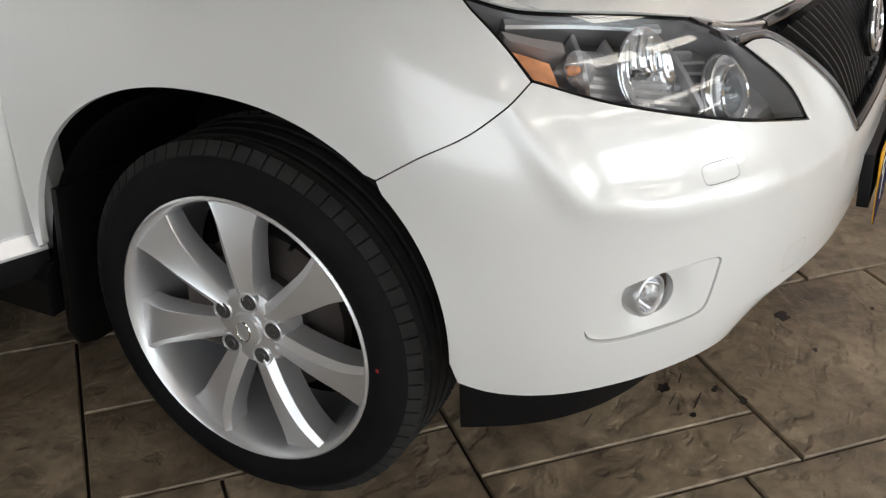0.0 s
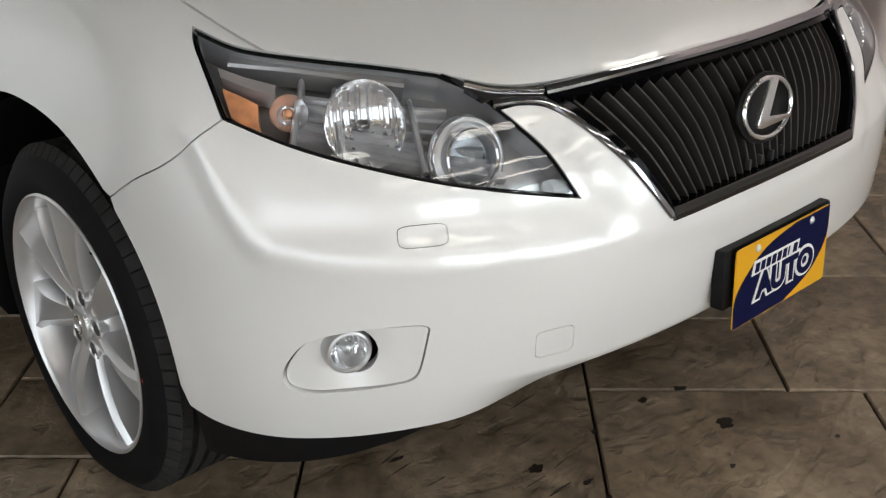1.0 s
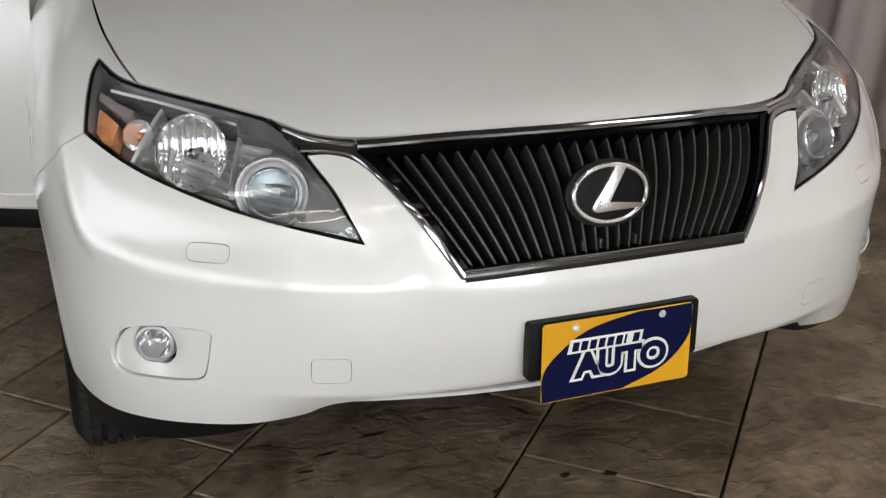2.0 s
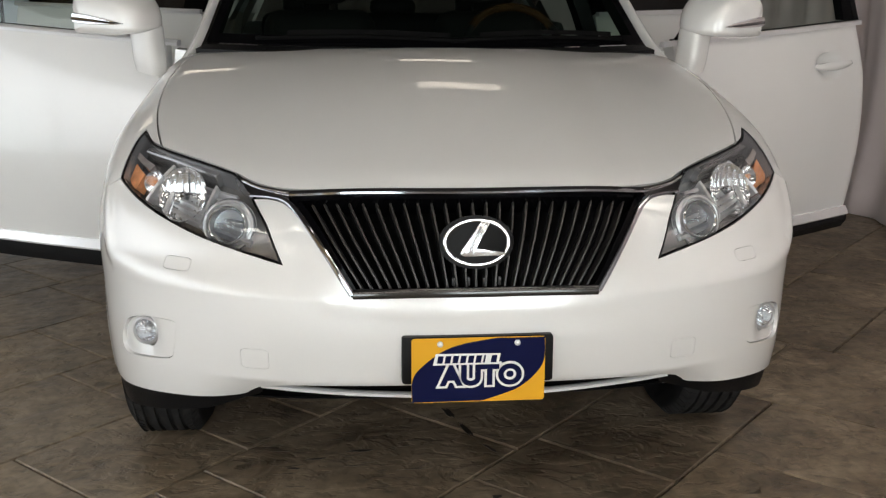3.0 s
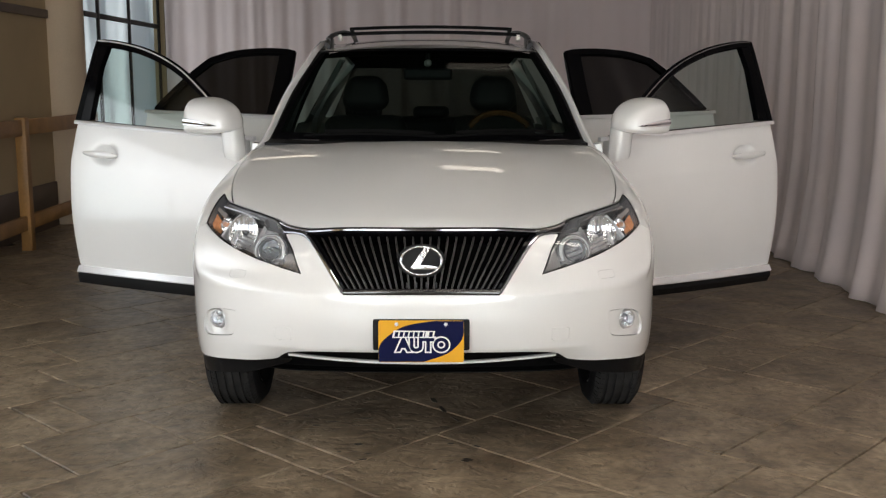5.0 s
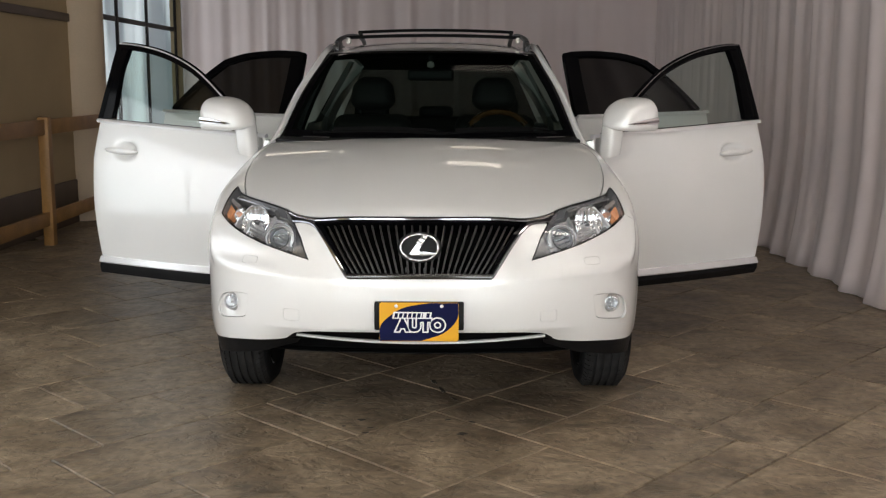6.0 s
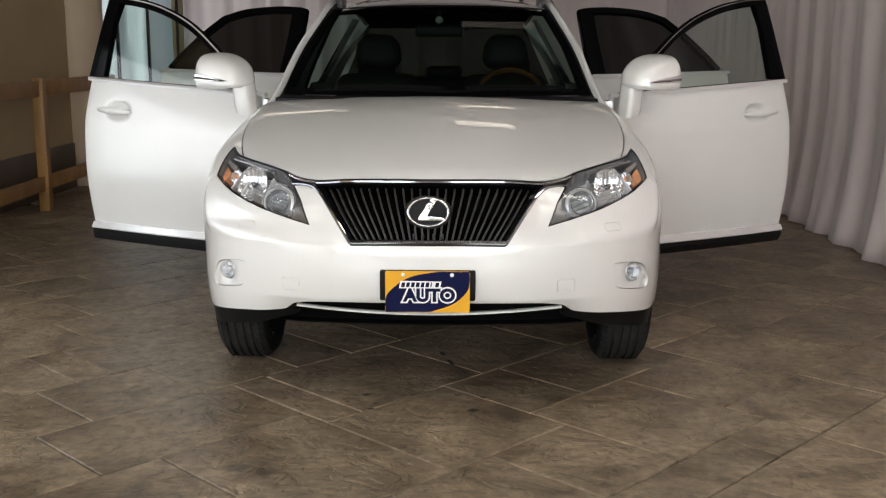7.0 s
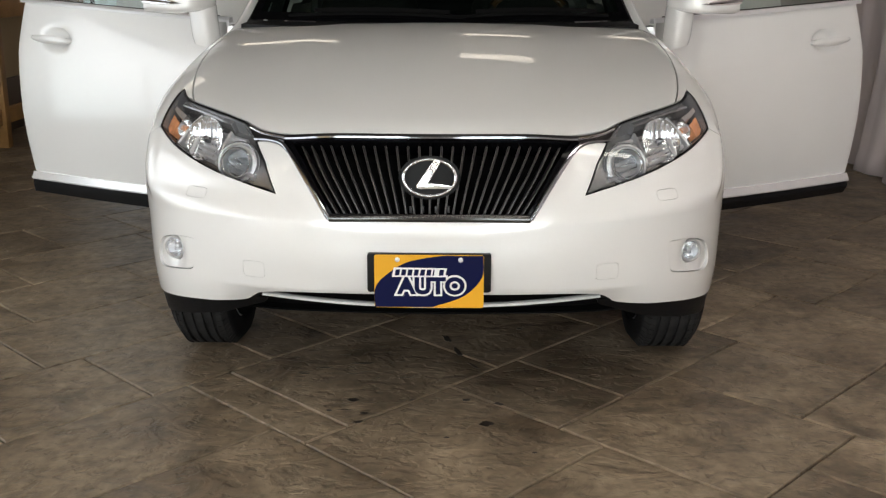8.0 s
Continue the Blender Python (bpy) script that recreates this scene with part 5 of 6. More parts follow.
# ---- doors: s runs back from the hinge, o outwards, z up ----
def build_door(name, side, hinge, angle, length, front):
    d = thing(name, "", "")
    d.parent = car
    d.matrix_world = Matrix.Translation(hinge) @ Matrix.Rotation(radians(-side*angle), 4, "Z")
    P = lambda s, o, z: (side*o, s, z)
    hs, hz = (0.88, 1.060) if front else (0.74, 1.080)

    def belt(s):
        return (1.165 + 0.055*s/1.08) if front else (1.225 + 0.02*s)

    def out(s, z):
        """How far the skin stands out."""
        t = (z - 0.45)/(belt(s) - 0.45)
        crown = 0.030*math.sin(math.pi*min(1, max(0, t))**0.9) - 0.055*max(0, t - 0.72)**1.2*3.0 - 0.012*max(0, 0.35 - t)
        cup = 0.036*math.exp(-(((s - hs + 0.025)/0.072)**2 + ((z - hz - 0.002)/0.042)**2)**3)
        return crown + 0.018*math.sin(math.pi*min(1, max(0, s/length))) - cup

    def back(z):
        """Rear edge of the door at a height."""
        if front:
            return length + 0.012*math.sin(math.pi*(z - 0.4)/0.8)
        return length - 0.20*max(0, (0.80 - z)/0.35)**1.5

    nz, ns = 56, 60
    zs, ss = np.linspace(0, 1, nz), np.linspace(0, 1, ns)

    def sheet(inner):
        rows = []
        for v in zs:
            row = []
            for u in ss:
                z0 = 0.445
                z = z0 + (belt(u*length) - z0)*v
                s = u*back(z)
                o = out(s, z) if not inner else -0.085
                if not inner and (u in (0.0, 1.0)):
                    o -= 0.004
                row.append(P(s, o, z))
            rows.append(row)
        return rows

    bm, a = grid(sheet(False))
    _, b = grid(sheet(True), into=bm)
    edge = lambda q: [q[0][j] for j in range(ns)] + [q[i][ns - 1] for i in range(1, nz)] + [q[nz - 1][j] for j in range(ns - 2, -1, -1)] + [q[i][0] for i in range(nz - 2, 0, -1)]
    ea, eb = edge(a), edge(b)
    for i in range(len(ea)):
        j = (i + 1) % len(ea)
        bm.faces.new((ea[i], ea[j], eb[j], eb[i]))
    part("door_panel", bm, PAINT, d, "pearl white door skin", smooth=50)
    # chrome strip over black cladding
    low = back(0.44)
    part("sill_strip", sweep([P(s, out(s, 0.45) + 0.004, 0.440) for s in np.linspace(0.0, low, 14)], [(side*0.020, -0.016), (side*0.021, -0.010), (side*0.006, 0.018), (-side*0.012, 0.018), (-side*0.012, -0.016)]), SILL_CHROME, d, "chrome sill strip")
    part("lower_cladding", sweep([P(s, out(s, 0.45) - 0.035, 0.398) for s in np.linspace(0.0, low, 14)], [(-0.045, -0.034), (-0.052, 0.0), (-0.05, 0.032), (0.05, 0.032), (0.052, 0.0), (0.030, -0.034)]), BLACK_PLASTIC, d, "black lower cladding")
    # window: frame outline in (s, z); the frame leans inward as it rises
    if front:
        top = [(0.02, 1.155), (0.10, 1.225), (0.26, 1.365), (0.45, 1.495), (0.66, 1.580), (0.86, 1.622), (1.00, 1.635)]
        rear = [(1.00, 1.635), (1.030, 1.50), (1.060, 1.35), (1.085, 1.222)]
    else:
        top = [(0.015, 1.225), (0.005, 1.42), (0.0, 1.605), (0.20, 1.614), (0.42, 1.600), (0.58, 1.562)]
        rear = [(0.58, 1.562), (0.72, 1.46), (0.86, 1.33), (0.93, 1.255)]
    lean = lambda z: -0.034 - (0.22 if front else 0.36)*max(0, z - 1.18)
    if front:
        line = np.vstack((smooth_path(top, 6), smooth_path(rear, 4)[1:]))
    else:
        line = np.vstack((smooth_path(top[:3], 4), smooth_path(top[2:], 6)[1:], smooth_path(rear, 4)[1:]))
    f3 = [P(s, lean(z), z) for s, z in line]
    part("window_frame", sweep(f3, [(-0.016, -0.03), (-0.022, 0.0), (-0.016, 0.010), (0.016, 0.010), (0.022, 0.0), (0.016, -0.03)], up=(side, 0, 0.35)), GLOSS_BLACK, d, "black window frame")
    if front:
        # Left door's bead gets lighter chrome: its daylight is put into the material.
        part("frame_bead", sweep([P(s, lean(z) + 0.008, z + 0.012) for s, z in smooth_path(top, 6)], ring(0.0040, 6), up=(side, 0, 0.35)), SATIN if side < 0 else DARK_CHROME, d, "chrome bead round the window, lighter on the daylit left door")
    # broad black trim at the rear of the front door, at the front of the rear door
    if front:
        q = [(1.000, 1.232), (1.078, 1.236), (1.025, 1.50), (0.995, 1.632), (0.930, 1.626), (0.972, 1.50)]
    else:
        q = [(0.02, 1.24), (0.10, 1.24), (0.085, 1.43), (0.08, 1.592), (0.01, 1.597)]
    tr = bmesh.new()
    va = [tr.verts.new(P(s, lean(z) + 0.008, z)) for s, z in q]
    vb = [tr.verts.new(P(s, lean(z) - 0.03, z)) for s, z in q]
    tr.faces.new(va)
    tr.faces.new(vb[::-1])
    for i in range(len(q)):
        j = (i + 1) % len(q)
        tr.faces.new((va[i], vb[i], vb[j], va[j]))
    part("pillar_trim", tr, GLOSS_BLACK, d, "gloss black pillar trim")
    # pane between belt and frame
    pane = bmesh.new()
    base = [(s, belt(s) + 0.004) for s, z in line]
    lo_hi = [(min(max(s, 0.03), length - 0.03), z - 0.004) for s, z in line]
    rows = []
    for s, z in lo_hi:
        zb = belt(s) - 0.01
        rows.append([P(s, lean(zb + (max(z, zb + 0.001) - zb)*k) - 0.012, zb + (max(z, zb + 0.001) - zb)*k) for k in (0, 0.25, 0.5, 0.75, 1.0)])
    grid(rows, into=pane)
    pn = part("pane", pane, SIDE_GLASS if front else PRIVACY, d, "green-tinted pane" if front else "dark privacy pane")
    pn.visible_shadow = False
    part("belt_strip", sweep([P(s, out(s, belt(s) - 0.01) + 0.006, belt(s) + 0.002) for s in np.linspace(-0.07 if front else 0.0, length + 0.005, 14)], [(-0.010, -0.010), (-0.012, 0.0), (-0.006, 0.010), (0.012, 0.010), (0.014, -0.008)]), SATIN, d, "bright belt strip")
    part("belt_seal", sweep([P(s, out(s, belt(s) - 0.01) - 0.022, belt(s) + 0.004) for s in np.linspace(0.02, length - 0.01, 10)], [(-0.02, -0.012), (-0.02, 0.008), (0.02, 0.008), (0.02, -0.012)]), GASKET, d)
    # handle over a shallow cup
    rows = []
    for t in np.linspace(0, 1, 22):
        s = hs - 0.122 + 0.244*t
        lift = 0.036*math.exp(-((s - hs + 0.025)/0.072)**6)
        o = out(s, hz) + lift + 0.016*math.sin(math.pi*t)**0.6
        h = (0.0055 + 0.0125*math.sin(math.pi*min(1, t*0.92 + 0.06))**0.7)*(1 if 0 < t < 1 else 0.2)
        zc = hz - 0.006 + 0.012*t
        rows.append([P(s, o - 0.014, zc - 0.8*h), P(s, o + 0.004, zc - h), P(s, o + 0.011, zc - 0.45*h), P(s, o + 0.012, zc + 0.3*h), P(s, o + 0.006, zc + h), P(s, o - 0.014, zc + 0.8*h)])
    hb, hv = grid(rows, close_v=True)
    hb.faces.new(hv[0])
    hb.faces.new(hv[-1])
    part("handle", hb, PAINT, d, "white pull handle over a shallow cup", smooth=50)
    if front:
        # door mirror: rounded ahead, cut flat behind, on a short foot
        rows = []
        for v in np.linspace(-1, 1, 26):
            row = []
            for a in np.linspace(0, 2*math.pi, 49)[:-1]:
                ca, sa = math.cos(a), math.sin(a)
                pw = 6.0 if ca > 0 else (2.1 if sa > 0 else 4.0)
                k = (abs(ca)**pw + abs(sa)**pw)**(-1/pw)
                taper = (1 - abs(v)**3.0)**(1/3.0)
                s = 0.105 + (0.046 if ca > 0 else 0.180)*k*ca*(taper**(0.18 if ca > 0 else 0.9))
                z = 1.235 + (0.128 if sa > 0 else 0.036)*k*sa*taper**0.8 - 0.008*v
                row.append(P(s, 0.118 + 0.116*v, z))
            rows.append(row)
        bm, vs = grid(rows, close_v=True)
        bmesh.ops.remove_doubles(bm, verts=bm.verts, dist=0.0004)
        mir = part("door_mirror", bm, PAINT, d, "white door mirror with signal strip", smooth=60)
        part("mirror_glass", slab([(0.098*math.cos(a), 0.066*math.sin(a)) for a in np.linspace(0, 2*math.pi, 33)[:-1]], 0.004, Matrix.Translation(P(0.149, 0.118, 1.278)) @ pose(0, 0, 0, -90, 0, 0)), CHROME, mir)
        # signal strip let into the outer end, chrome over a dark lens, drawn out to a point
        for nm, mt, dz, hh in (("signal_strip", BADGE_CHROME, 0.004, 0.016), ("signal_lens", DARK_CHROME, 0.002, 0.0060)):
            rows = []
            for t in np.linspace(0, 1, 16):
                s_at, w_at = 0.142 - 0.185*t, hh*(1 - t**2.2) + 0.0006
                o_at = 0.2372 - 0.010*t*t
                z_at = 1.246 + dz*(1 - t) - 0.012*t
                o_at = o_at + (0.0025 if nm == "signal_lens" else 0)
                rows.append([P(s_at, o_at - 0.006, z_at - w_at), P(s_at, o_at + 0.001, z_at - w_at*0.8), P(s_at, o_at + 0.003, z_at), P(s_at, o_at + 0.001, z_at + w_at*0.8), P(s_at, o_at - 0.006, z_at + w_at)])
            part(nm, grid(rows)[0], mt, mir)
        foot = []
        for t in np.linspace(0, 1, 9):
            z = 1.072 + 0.15*t
            o = 0.066 + 0.018*t
            ring_at = []
            for a in np.linspace(0, 2*math.pi, 33)[:-1]:
                ca, sa = math.cos(a), math.sin(a)
                k = (abs(ca)**3.5 + abs(sa)**3.5)**(-1/3.5)*(0.90 + 0.10*min(1, t*5))
                ring_at.append(P(-0.024 + 0.044*k*ca, o + 0.050*k*sa, z + 0.010*ca*(1 - t)))
            foot.append(ring_at)
        fb, fv = grid(foot, close_v=True)
        fb.faces.new(fv[0])
        fb.faces.new(fv[-1])
        part("mirror_foot", fb, PAINT, mir)
        part("mirror_sail", slab([(0.0, 1.16), (0.17, 1.17), (0.15, 1.28), (0.10, 1.23)], 0.02, Matrix.Translation(P(0, -0.045, 0)) @ Matrix(((0, 0, 1, 0), (1, 0, 0, 0), (0, 1, 0, 0), (0, 0, 0, 1)))), GLOSS_BLACK, d)
    part("door_card", sweep([P(s, -0.10, 0.80) for s in np.linspace(0.04, length - 0.05, 8)], [(-0.02, -0.33), (-0.02, 0.33), (0.02, 0.33), (0.02, -0.33)]), LEATHER, d, "dark inner door trim")
    return d


build_door("front_door", -1, (-0.905, 1.445, 0.0), 63.5, 1.085, True)
build_door("front_door", 1, (0.905, 1.445, 0.0), 60.5, 1.085, True)
build_door("rear_door", -1, (-0.905, 2.60, 0.0), 66.0, 0.98, False)
build_door("rear_door", 1, (0.905, 2.60, 0.0), 66.0, 0.98, False)

# ---- room ----
X0, X1, Y0, Y1, HIGH = -3.75, 3.05, -7.0, 11.2, 3.9
floor = part("floor", box(-6.5, 4.5, -8.0, 12.5, -0.20, FLOOR_Z - 0.012), CEMENT)
tagged(floor, "brown stamped concrete floor in big diagonal slabs", "floor", kind="structure")
tagged(part("ceiling", box(-4.2, 3.4, -7.4, 11.8, HIGH, HIGH + 0.15), CEILING), "dark painted ceiling", "ceiling", kind="structure")
tagged(part("wall_east", box(X1, X1 + 0.15, Y0, Y1, 0, HIGH), PLAIN_WALL), "grey wall behind the drapes", "wall", kind="structure")
tagged(part("wall_north", box(X0, X1, Y1, Y1 + 0.15, 0, HIGH), PLAIN_WALL), "grey wall behind the drapes", "wall", kind="structure")


def wall_with_openings(name, along_x, at, thick, a0, a1, openings, material, label):
    """A wall with holes through it: openings are (start, end, sill, head)."""
    w = thing(name, label, "wall", kind="structure")
    cuts = sorted(openings)
    runs, x = [], a0
    for s, e, z0, z1 in cuts:
        runs.append((x, s, 0, HIGH))
        if z0 > 0:
            runs.append((s, e, 0, z0))
        runs.append((s, e, z1, HIGH))
        x = e
    runs.append((x, a1, 0, HIGH))
    for s, e, z0, z1 in runs:
        if e - s > 0.01:
            bm = box(s, e, at, at + thick, z0, z1) if along_x else box(at, at + thick, s, e, z0, z1)
            part("wall_panel", bm, material, w)
    return w


wall_with_openings("wall_south", True, Y0 - 0.15, 0.15, X0, X1 + 0.15, [(-3.4, -0.8, 0.4, 3.2), (0.55, 2.85, 0.4, 3.2)], PLAIN_WALL, "grey wall with wide glazed doors")
wall_with_openings("wall_west", False, X0 - 0.15, 0.15, Y0, Y1, [(-4.4, 1.6, 0.2, 2.1), (7.80, 11.1, 0.12, 3.3)], TAN_WALL, "tan painted wall with tall windows")


def glazing(name, along_x, at, a0, a1, z0, z1, posts, bars, label, d=0.035):
    w = thing(name, label, "window", kind="structure")
    B = lambda s, e, q, r, t=d: box(s, e, at - t, at + t, q, r, 0.004) if along_x else box(at - t, at + t, s, e, q, r, 0.004)
    for s in [a0 + 0.025, *posts, a1 - 0.025]:
        part("mullion", B(s - 0.03, s + 0.03, z0, z1), MULLION, w)
    xs = [a0, *posts, a1]
    for z in [z0 + 0.03, *bars, z1 - 0.03]:
        for s, e in zip(xs[:-1], xs[1:]):
            part("transom", B(s + 0.032, e - 0.032, z - 0.03, z + 0.03, d - 0.004), MULLION, w)
    for s, e in zip(xs[:-1], xs[1:]):
        a, b = s + 0.02, e - 0.02
        corners = [(a, z0 + 0.02), (b, z0 + 0.02), (b, z1 - 0.02), (a, z1 - 0.02)]
        sheet = bmesh.new()
        sheet.faces.new([sheet.verts.new((q, at, z) if along_x else (at, q, z)) for q, z in corners])
        p = part("pane", sheet, PANE, w)
        p.visible_shadow = False
    return w


glazing("window_1", False, X0 - 0.075, 7.80, 11.1, 0.12, 3.3, [8.50, 9.70], [2.15], "tall dark-framed windows with bright daylight outside", 0.014)
glazing("window_2", False, X0 - 0.075, -4.4, 1.6, 0.2, 2.1, [-3.2, -2.0, -0.8, 0.4], [1.2], "dark-framed side windows")
glazing("window_3", True, Y0 - 0.075, -3.4, -0.8, 0.4, 3.2, [-2.53, -1.67], [1.1, 1.8, 2.5], "glazed door with dark bars")
glazing("window_4", True, Y0 - 0.075, 0.55, 2.85, 0.4, 3.2, [1.32, 2.08], [1.1, 1.8, 2.5], "glazed door with dark bars")
# distance outside
for nm, bm in (("backdrop", box(-7.2, -7.1, -11.8, 34, -0.5, 9)), ("backdrop", box(-10, 8, -12.1, -12.0, -0.5, 7))):
    tagged(part(nm, bm, OUTSIDE), "hazy bright yard outside the windows", "backdrop", kind="structure")

# round column, rail and kickboard along the west wall
tagged(part("column", lathe([(0.0, 0.0), (0.25, 0.0), (0.25, 0.10), (0.24, 0.12), (0.24, HIGH - 0.002), (0.0, HIGH - 0.002)], Matrix.Translation((X0 + 0.03, 6.95, 0.0)), 48), BROWN_WALL), "round cream-brown painted column beside the windows", "column", kind="structure")
tagged(part("baseboard", box(X0, X0 + 0.03, 1.65, 6.68, 0.0, 0.45, 0.005), KICK), "dark brown kickboard", "baseboard", kind="structure")
tagged(part("trim", box(X0, X0 + 0.035, 1.65, 6.68, 2.02, 2.10, 0.006), KICK), "brown wooden rail along the tan wall", "trim", kind="structure")

# ---- wooden barrier ----
def build_barrier(a, b, posts):
    ob = thing("wooden_barrier", "varnished pine barrier rail in front of the tan wall", "barrier")
    a, b = Vector(a), Vector(b)
    way = (b - a).normalized()
    yaw = math.atan2(way.y, way.x)
    for t in posts:
        p = a + way*t
        bm = box(-0.045, 0.045, -0.045, 0.045, 0.0, 1.13, 0.006)
        bmesh.ops.transform(bm, matrix=Matrix.Translation(p) @ Matrix.Rotation(yaw, 4, "Z"), verts=bm.verts)
        part("post", bm, PINE, ob)
    long = (b - a).length
    for z0, z1 in ((0.98, 1.11), (0.19, 0.31)):
        edges = [0.0, *posts, long]
        for s, e in zip(edges[:-1], edges[1:]):
            if e - s > 0.12:
                bm = box(s + (0.047 if s else 0), e - 0.047, -0.02, 0.02, z0, z1, 0.004)
                bmesh.ops.transform(bm, matrix=Matrix.Translation(a) @ Matrix.Rotation(yaw, 4, "Z"), verts=bm.verts)
                part("plank", bm, PINE, ob)
    return ob


build_barrier((-3.35, 1.9, 0), (-3.46, 7.2, 0), [0.6, 3.22])


# ---- drapes ----
def build_drape(name, label, along_x, at, a0, a1, inward, seed, pitch=0.22, depth=0.055, fade=1.0):
    """A gathered cloth with folds that wander and flare towards the floor."""
    rng = np.random.default_rng(seed)
    n = int((a1 - a0)/0.022)
    s = np.linspace(a0, a1, n)
    phase = np.cumsum(2*math.pi/pitch*(a1 - a0)/n*(1 + 0.5*np.interp(s, np.linspace(a0, a1, 24), rng.uniform(-1, 1, 24))))
    amp = depth*(0.55 + 0.6*np.interp(s, np.linspace(a0, a1, 30), rng.uniform(0, 1, 30)))
    amp = amp*np.interp(s, (a0 + 0.45*(a1 - a0), a0 + 0.7*(a1 - a0)), (1.0, fade))
    slow = 0.05*fade*np.interp(s, np.linspace(a0, a1, 9), rng.uniform(-1, 1, 9))
    rows = []
    for z in np.linspace(FLOOR_Z + 0.004, HIGH - 0.02, 26):
        low = max(0, 1 - z/1.1)
        k = 0.75 + 0.35*low
        shift = 0.25*math.sin(z*0.9 + seed)
        o = amp*k*(np.sin(phase + shift) + 0.35*np.sin(2.3*phase + 1.3*shift)) + slow*(0.4 + low) + 0.10*low*low
        rows.append([((a, at + inward*b, z) if along_x else (at + inward*b, a, z)) for a, b in zip(s, o)])
    bm = grid(rows)[0]
    ob = part(name, bm, CLOTH, None, "", smooth=80)
    mod = ob.modifiers.new("thickness", "SOLIDIFY")
    mod.thickness = 0.004
    return tagged(ob, label, "curtain", "backdrop drapes")


build_drape("curtain", "pale grey cloth drape hanging in soft folds to the floor", False, 2.92, -1.5, 10.95, -1, 3, pitch=0.46, depth=0.042, fade=0.4)
build_drape("curtain", "pale grey cloth drape across the far wall", True, 11.0, -3.71, 3.0, -1, 6, pitch=0.38, depth=0.034, fade=0.45)

# ---- ceiling lights ----
def build_light(m, shine, half):
    ob = thing("ceiling_light", "white fluorescent ceiling light with glowing diffuser, in a set mostly added as fill", "ceiling light", m, "ceiling lights")
    part("housing", box(-0.16, 0.16, -half - 0.03, half + 0.03, -0.05, 0.0, 0.01), WHITE_TRIM, ob)
    part("diffuser", box(-0.14, 0.14, -half, half, -0.066, -0.0505, 0.006), shine, ob, "glowing diffuser")
    return ob


dim = build_light(Matrix.Translation((0.60, 6.8, HIGH)) @ Matrix.Rotation(radians(90), 4, "Z"), TUBE_DIM, 0.42)
# The last two are unseen, added to brighten the column and the drape.
for x, y in ((0.60, 4.4), (-1.9, 6.4), (-2.9, 4.2), (2.3, 7.8)):
    copy_thing(dim, Matrix.Translation((x, y, HIGH)) @ Matrix.Rotation(radians(90), 4, "Z"))
# Unseen front rows, added as fill for the near floor and right drape.
light = build_light(Matrix.Translation((0.45, -1.6, HIGH)) @ Matrix.Rotation(radians(90), 4, "Z"), FILL_GLOW, 0.60)
for x, y in ((2.2, -0.3), (-2.3, -1.6), (2.0, -1.6), (-2.3, -3.6), (-0.7, -3.6), (0.7, -3.6), (2.0, -3.6), (-2.3, -5.4), (-0.7, -5.4), (0.7, -5.4), (2.0, -5.4)):
    copy_thing(light, Matrix.Translation((x, y, HIGH)) @ Matrix.Rotation(radians(90), 4, "Z"))

# ---- floor slabs: diagonal courses ----
TURN = radians(46.5)
FLOOR_AT = Vector((-0.005, -0.025, FLOOR_Z))
COURSE = [-1.050 - 0.495*k for k in range(14, 0, -1)] + [-1.050, -0.655, -0.165, 0.300, 0.930, 1.410] + [1.410 + 0.495*k for k in range(1, 18)]
FIRST = {-1.545: [0.36, 0.95], -1.050: [0.08, 0.68, 0.99], -0.655: [-0.03, 0.398, 0.99, 1.48, 2.10], -0.165: [-0.215, 0.398, 0.74, 1.48, 2.10], 0.300: [-1.05, -0.215, -0.045, 0.64], 0.930: [-1.20, -0.83, -0.34, 0.13, 0.44, 0.75], 1.410: [-0.65, -0.48, 0.13, 0.75]}
# where a course steps aside: boundary, from, to, shifted boundary
JOGS = [(-0.655, -9, 0.99, -0.828), (-0.165, -9, 0.398, -0.338), (0.300, -9, -0.215, 0.440), (1.410, 0.13, 0.75, 1.660), (-0.165, 1.48, 2.1, 0.005)]


def course_edge(b, mid):
    for at, a0, a1, shifted in JOGS:
        if abs(at - b) < 1e-6 and a0 < mid < a1:
            return shifted
    return b


rng = np.random.default_rng(11)
slabs = []
for lo, hi in zip(COURSE[:-1], COURSE[1:]):
    a = sorted(FIRST.get(round(lo, 3), [rng.uniform(-0.3, 0.3)]))
    while a[-1] < 9.5:
        a.append(a[-1] + rng.choice((0.46, 0.60, 0.78, 0.62)))
    while a[0] > -8.5:
        a.insert(0, a[0] - rng.choice((0.46, 0.60, 0.78, 0.62)))
    for s, e in zip(a[:-1], a[1:]):
        b0, b1 = course_edge(lo, (s + e)/2), course_edge(hi, (s + e)/2)
        c = Vector(((s + e)/2, (b0 + b1)/2, 0))
        w = Matrix.Rotation(TURN, 4, "Z") @ c + FLOOR_AT
        if -4.0 < w.x < 3.3 and -7.2 < w.y < 11.6:
            slabs.append((s, e, b0, b1, w))


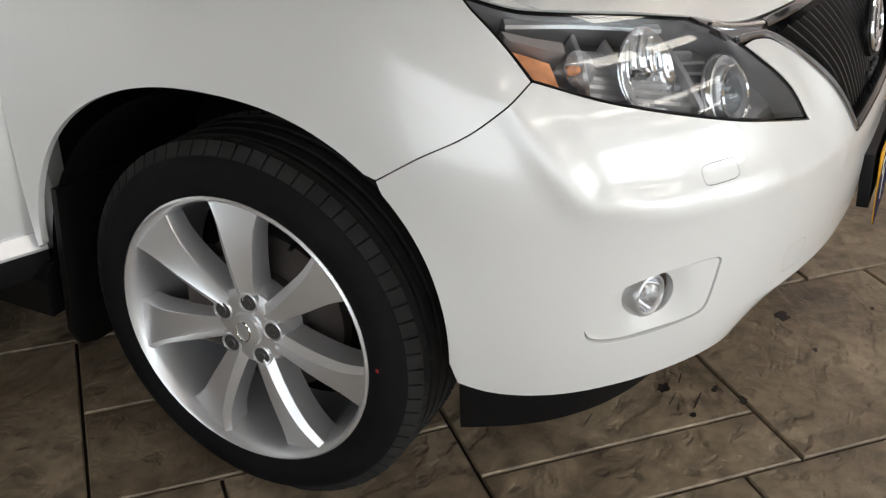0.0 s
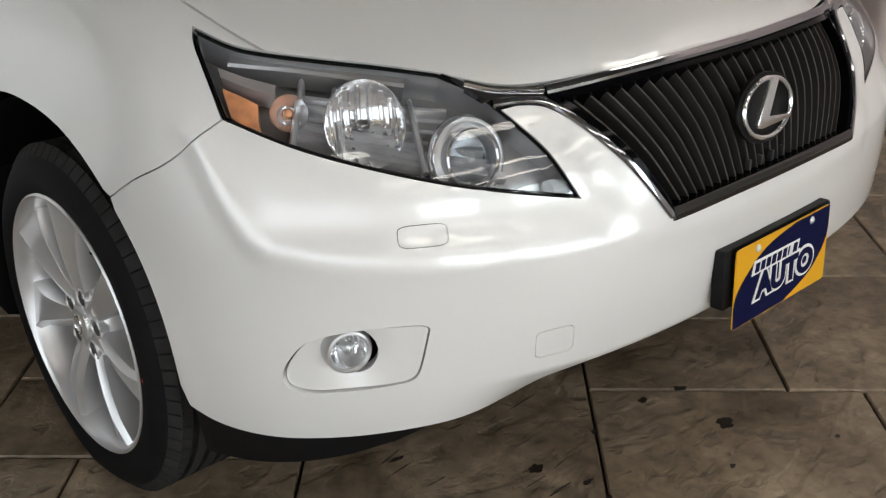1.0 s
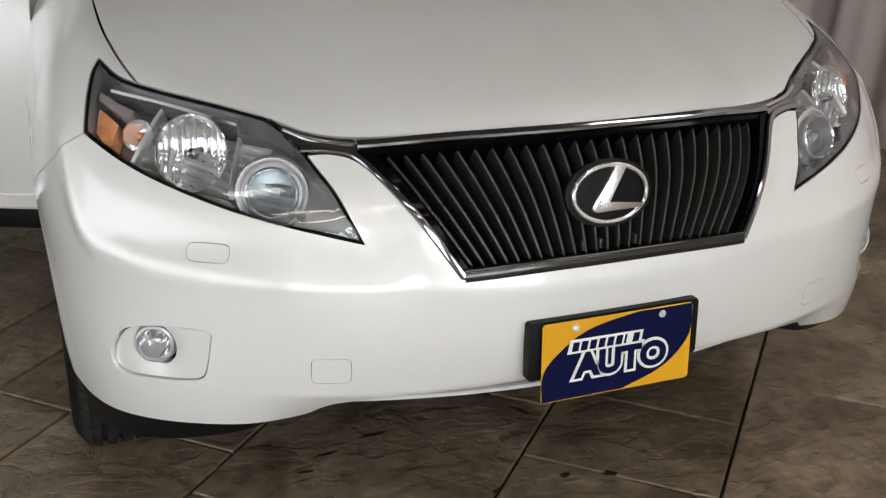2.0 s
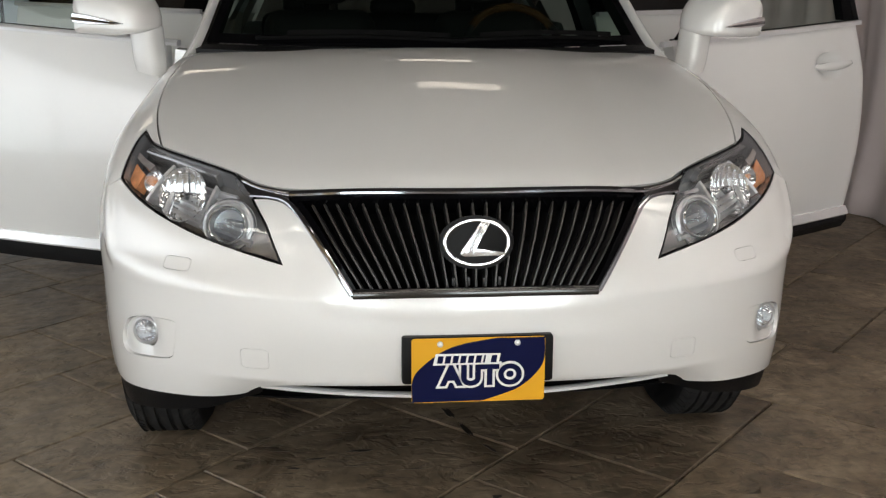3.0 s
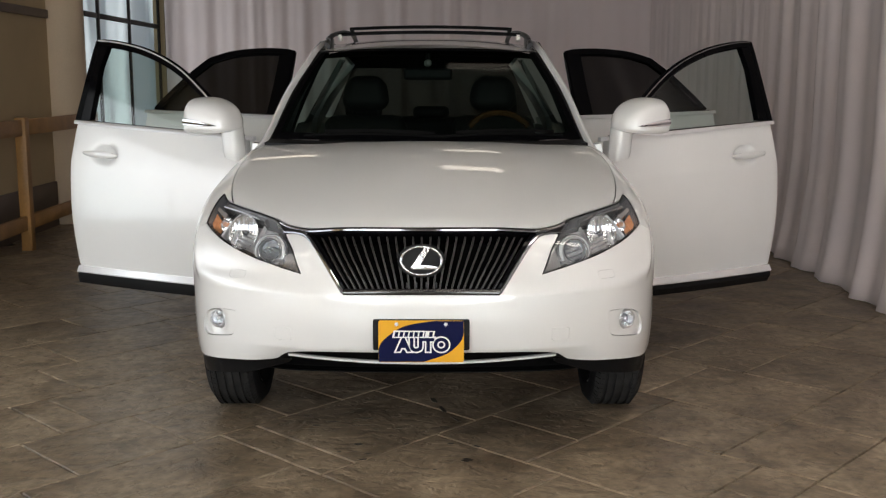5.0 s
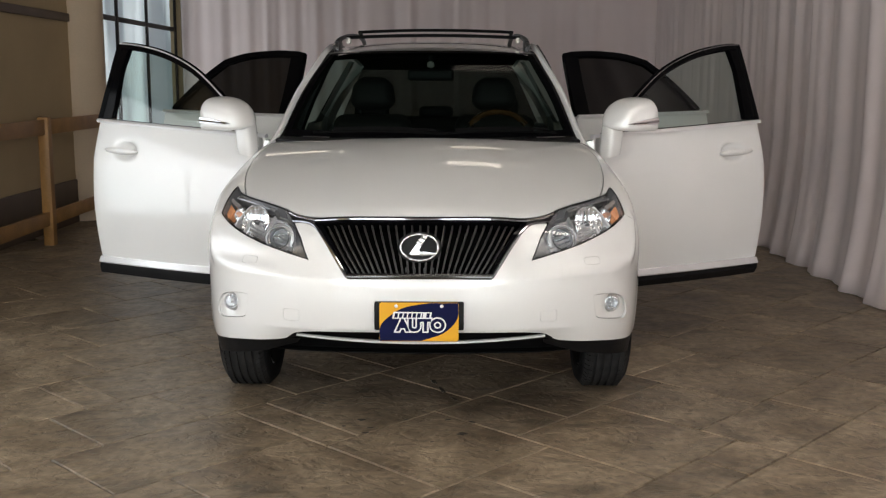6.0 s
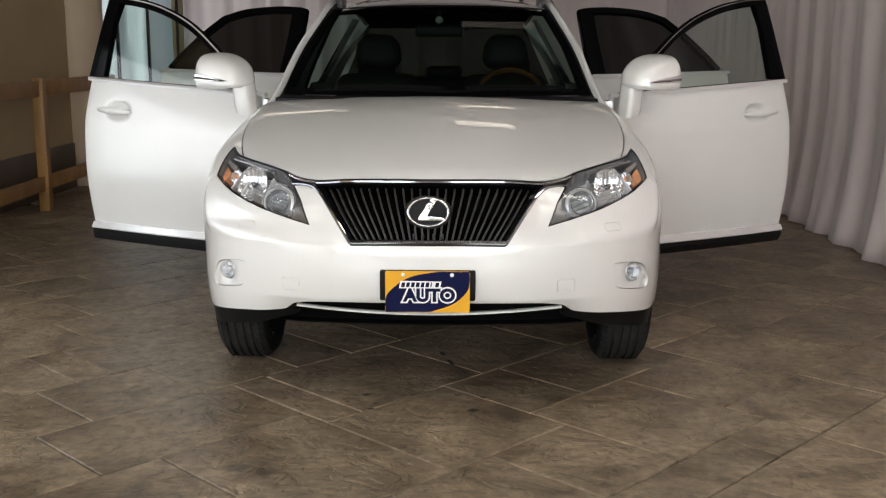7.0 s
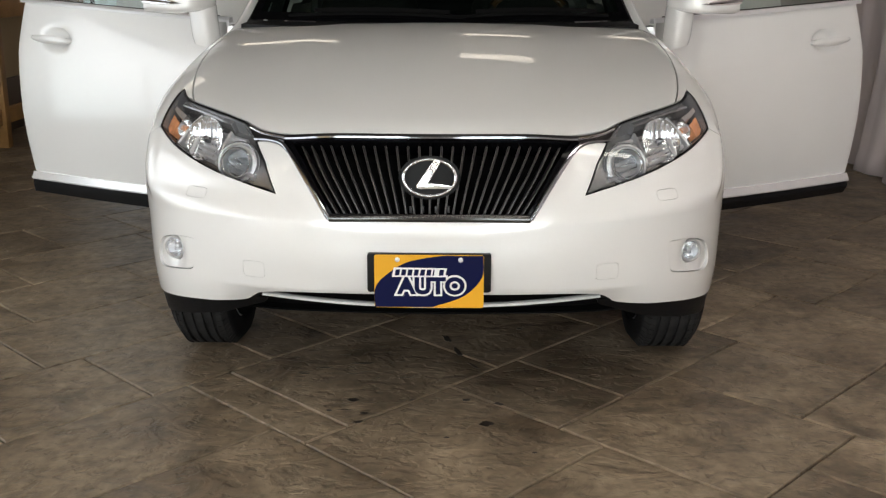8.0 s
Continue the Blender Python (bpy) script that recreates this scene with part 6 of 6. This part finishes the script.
def slab_mesh(w, h):
    g, bv = 0.0036, 0.0030
    x, y = w/2 - g, h/2 - g
    lo = [(-x, -y, -0.02), (x, -y, -0.02), (x, y, -0.02), (-x, y, -0.02)]
    mid = [(px, py, -0.0040) for px, py, _ in lo]
    hi = [(px - math.copysign(bv, px), py - math.copysign(bv, py), 0.0) for px, py, _ in lo]
    fs = [(8, 9, 10, 11)]
    for i in range(4):
        j = (i + 1) % 4
        fs += [(i, j, 4 + j, 4 + i), (4 + i, 4 + j, 8 + j, 8 + i)]
    me = bpy.data.meshes.new("slab")
    me.from_pydata(lo + mid + hi, [], fs)
    me.materials.append(STONE)
    return me


near = sorted(slabs, key=lambda q: (q[4] - Vector((0, 0.2, 0))).length)
shared = {}
rest_v, rest_f = [], []
for k, (s, e, b0, b1, w) in enumerate(near):
    key = (round(e - s, 3), round(b1 - b0, 3))
    if k < 290:
        if key not in shared:
            shared[key] = slab_mesh(*key)
        ob = new("slab", shared[key])
        ob.parent = floor
        ob.matrix_world = Matrix.Translation(w) @ Matrix.Rotation(TURN, 4, "Z")
    else:
        x, y = key[0]/2 - 0.006, key[1]/2 - 0.006
        m = Matrix.Translation(w) @ Matrix.Rotation(TURN, 4, "Z")
        i = len(rest_v)
        rest_v += [tuple(m @ Vector(p)) for p in ((-x, -y, 0), (x, -y, 0), (x, y, 0), (-x, y, 0), (-x, -y, -0.013), (x, -y, -0.013), (x, y, -0.013), (-x, y, -0.013))]
        rest_f += [(i, i + 1, i + 2, i + 3)] + [(i + a, i + 4 + a, i + 4 + (a + 1) % 4, i + (a + 1) % 4) for a in range(4)]
me = bpy.data.meshes.new("far_slabs")
me.from_pydata(rest_v, [], rest_f)
me.materials.append(STONE)
far = new("far_slabs", me)
far.parent = floor
tagged(far, kind="stuff")


# ---- oil spots on the slabs ----
SPOT = material("oil_stain", (0.019, 0.015, 0.012), 0.45, vary=0.3, scale=30.0)
for x, y, r, long, turn in ((0.174, 0.200, 0.020, 1.2, 10), (0.114, 0.380, 0.011, 1.6, 30), (0.216, 0.353, 0.010, 2.0, -30), (-0.223, 0.205, 0.010, 1.8, 20), (-0.252, 0.373, 0.014, 1.6, 0), (-0.321, 0.288, 0.007, 1.6, 0), (-0.207, 0.271, 0.006, 2.6, 0), (0.043, 0.953, 0.014, 3.2, -70), (0.083, 0.823, 0.012, 5.0, -72), (0.138, 0.684, 0.007, 5.5, -60), (-0.248, 0.697, 0.008, 5.0, 4), (-0.379, 0.653, 0.006, 5.0, 6), (-0.445, 0.596, 0.007, 3.0, 0), (0.054, 0.100, 0.006, 1.6, 0), (0.320, 1.072, 0.010, 1.3, 0), (0.310, 0.005, 0.006, 1.6, 10), (-0.062, 0.378, 0.005, 3.0, 35)):
    rr = np.random.default_rng(int(1000*(x + 2)))
    pts = [(long*r*k*math.cos(a), r*k*math.sin(a)) for a, k in zip(np.linspace(0, 2*math.pi, 19)[:-1], 0.95*rr.uniform(0.6, 1.2, 18))]
    tagged(part("oil_spot", slab(pts, 0.0008, Matrix.Translation(Vector((x, y, 0.0003)) + FLOOR_AT) @ Matrix.Rotation(radians(turn), 4, "Z")), SPOT), "dark oil spot dried on the concrete floor", "stain", "oil spots")
rr = np.random.default_rng(5)
SCUFF = material("scuffed_dirt", (0.055, 0.044, 0.034), 0.6, vary=0.3, scale=40.0)
for k in range(18):
    u, v = rr.uniform(0.02, 0.50), rr.uniform(0.36, 0.88)
    at = Matrix.Rotation(TURN, 4, "Z") @ Vector((u, v, 0.0004)) + FLOOR_AT
    r, long = rr.uniform(0.0014, 0.0030), rr.uniform(7, 18)
    pts = [(long*r*q*math.cos(a), r*q*math.sin(a)) for a, q in zip(np.linspace(0, 2*math.pi, 15)[:-1], rr.uniform(0.6, 1.2, 14))]
    tagged(part("scuff_mark", slab(pts, 0.0006, Matrix.Translation(at) @ Matrix.Rotation(radians(rr.uniform(-8, 14)), 4, "Z")), SCUFF), "thin dark scuff on the concrete floor", "stain", "scuff marks")
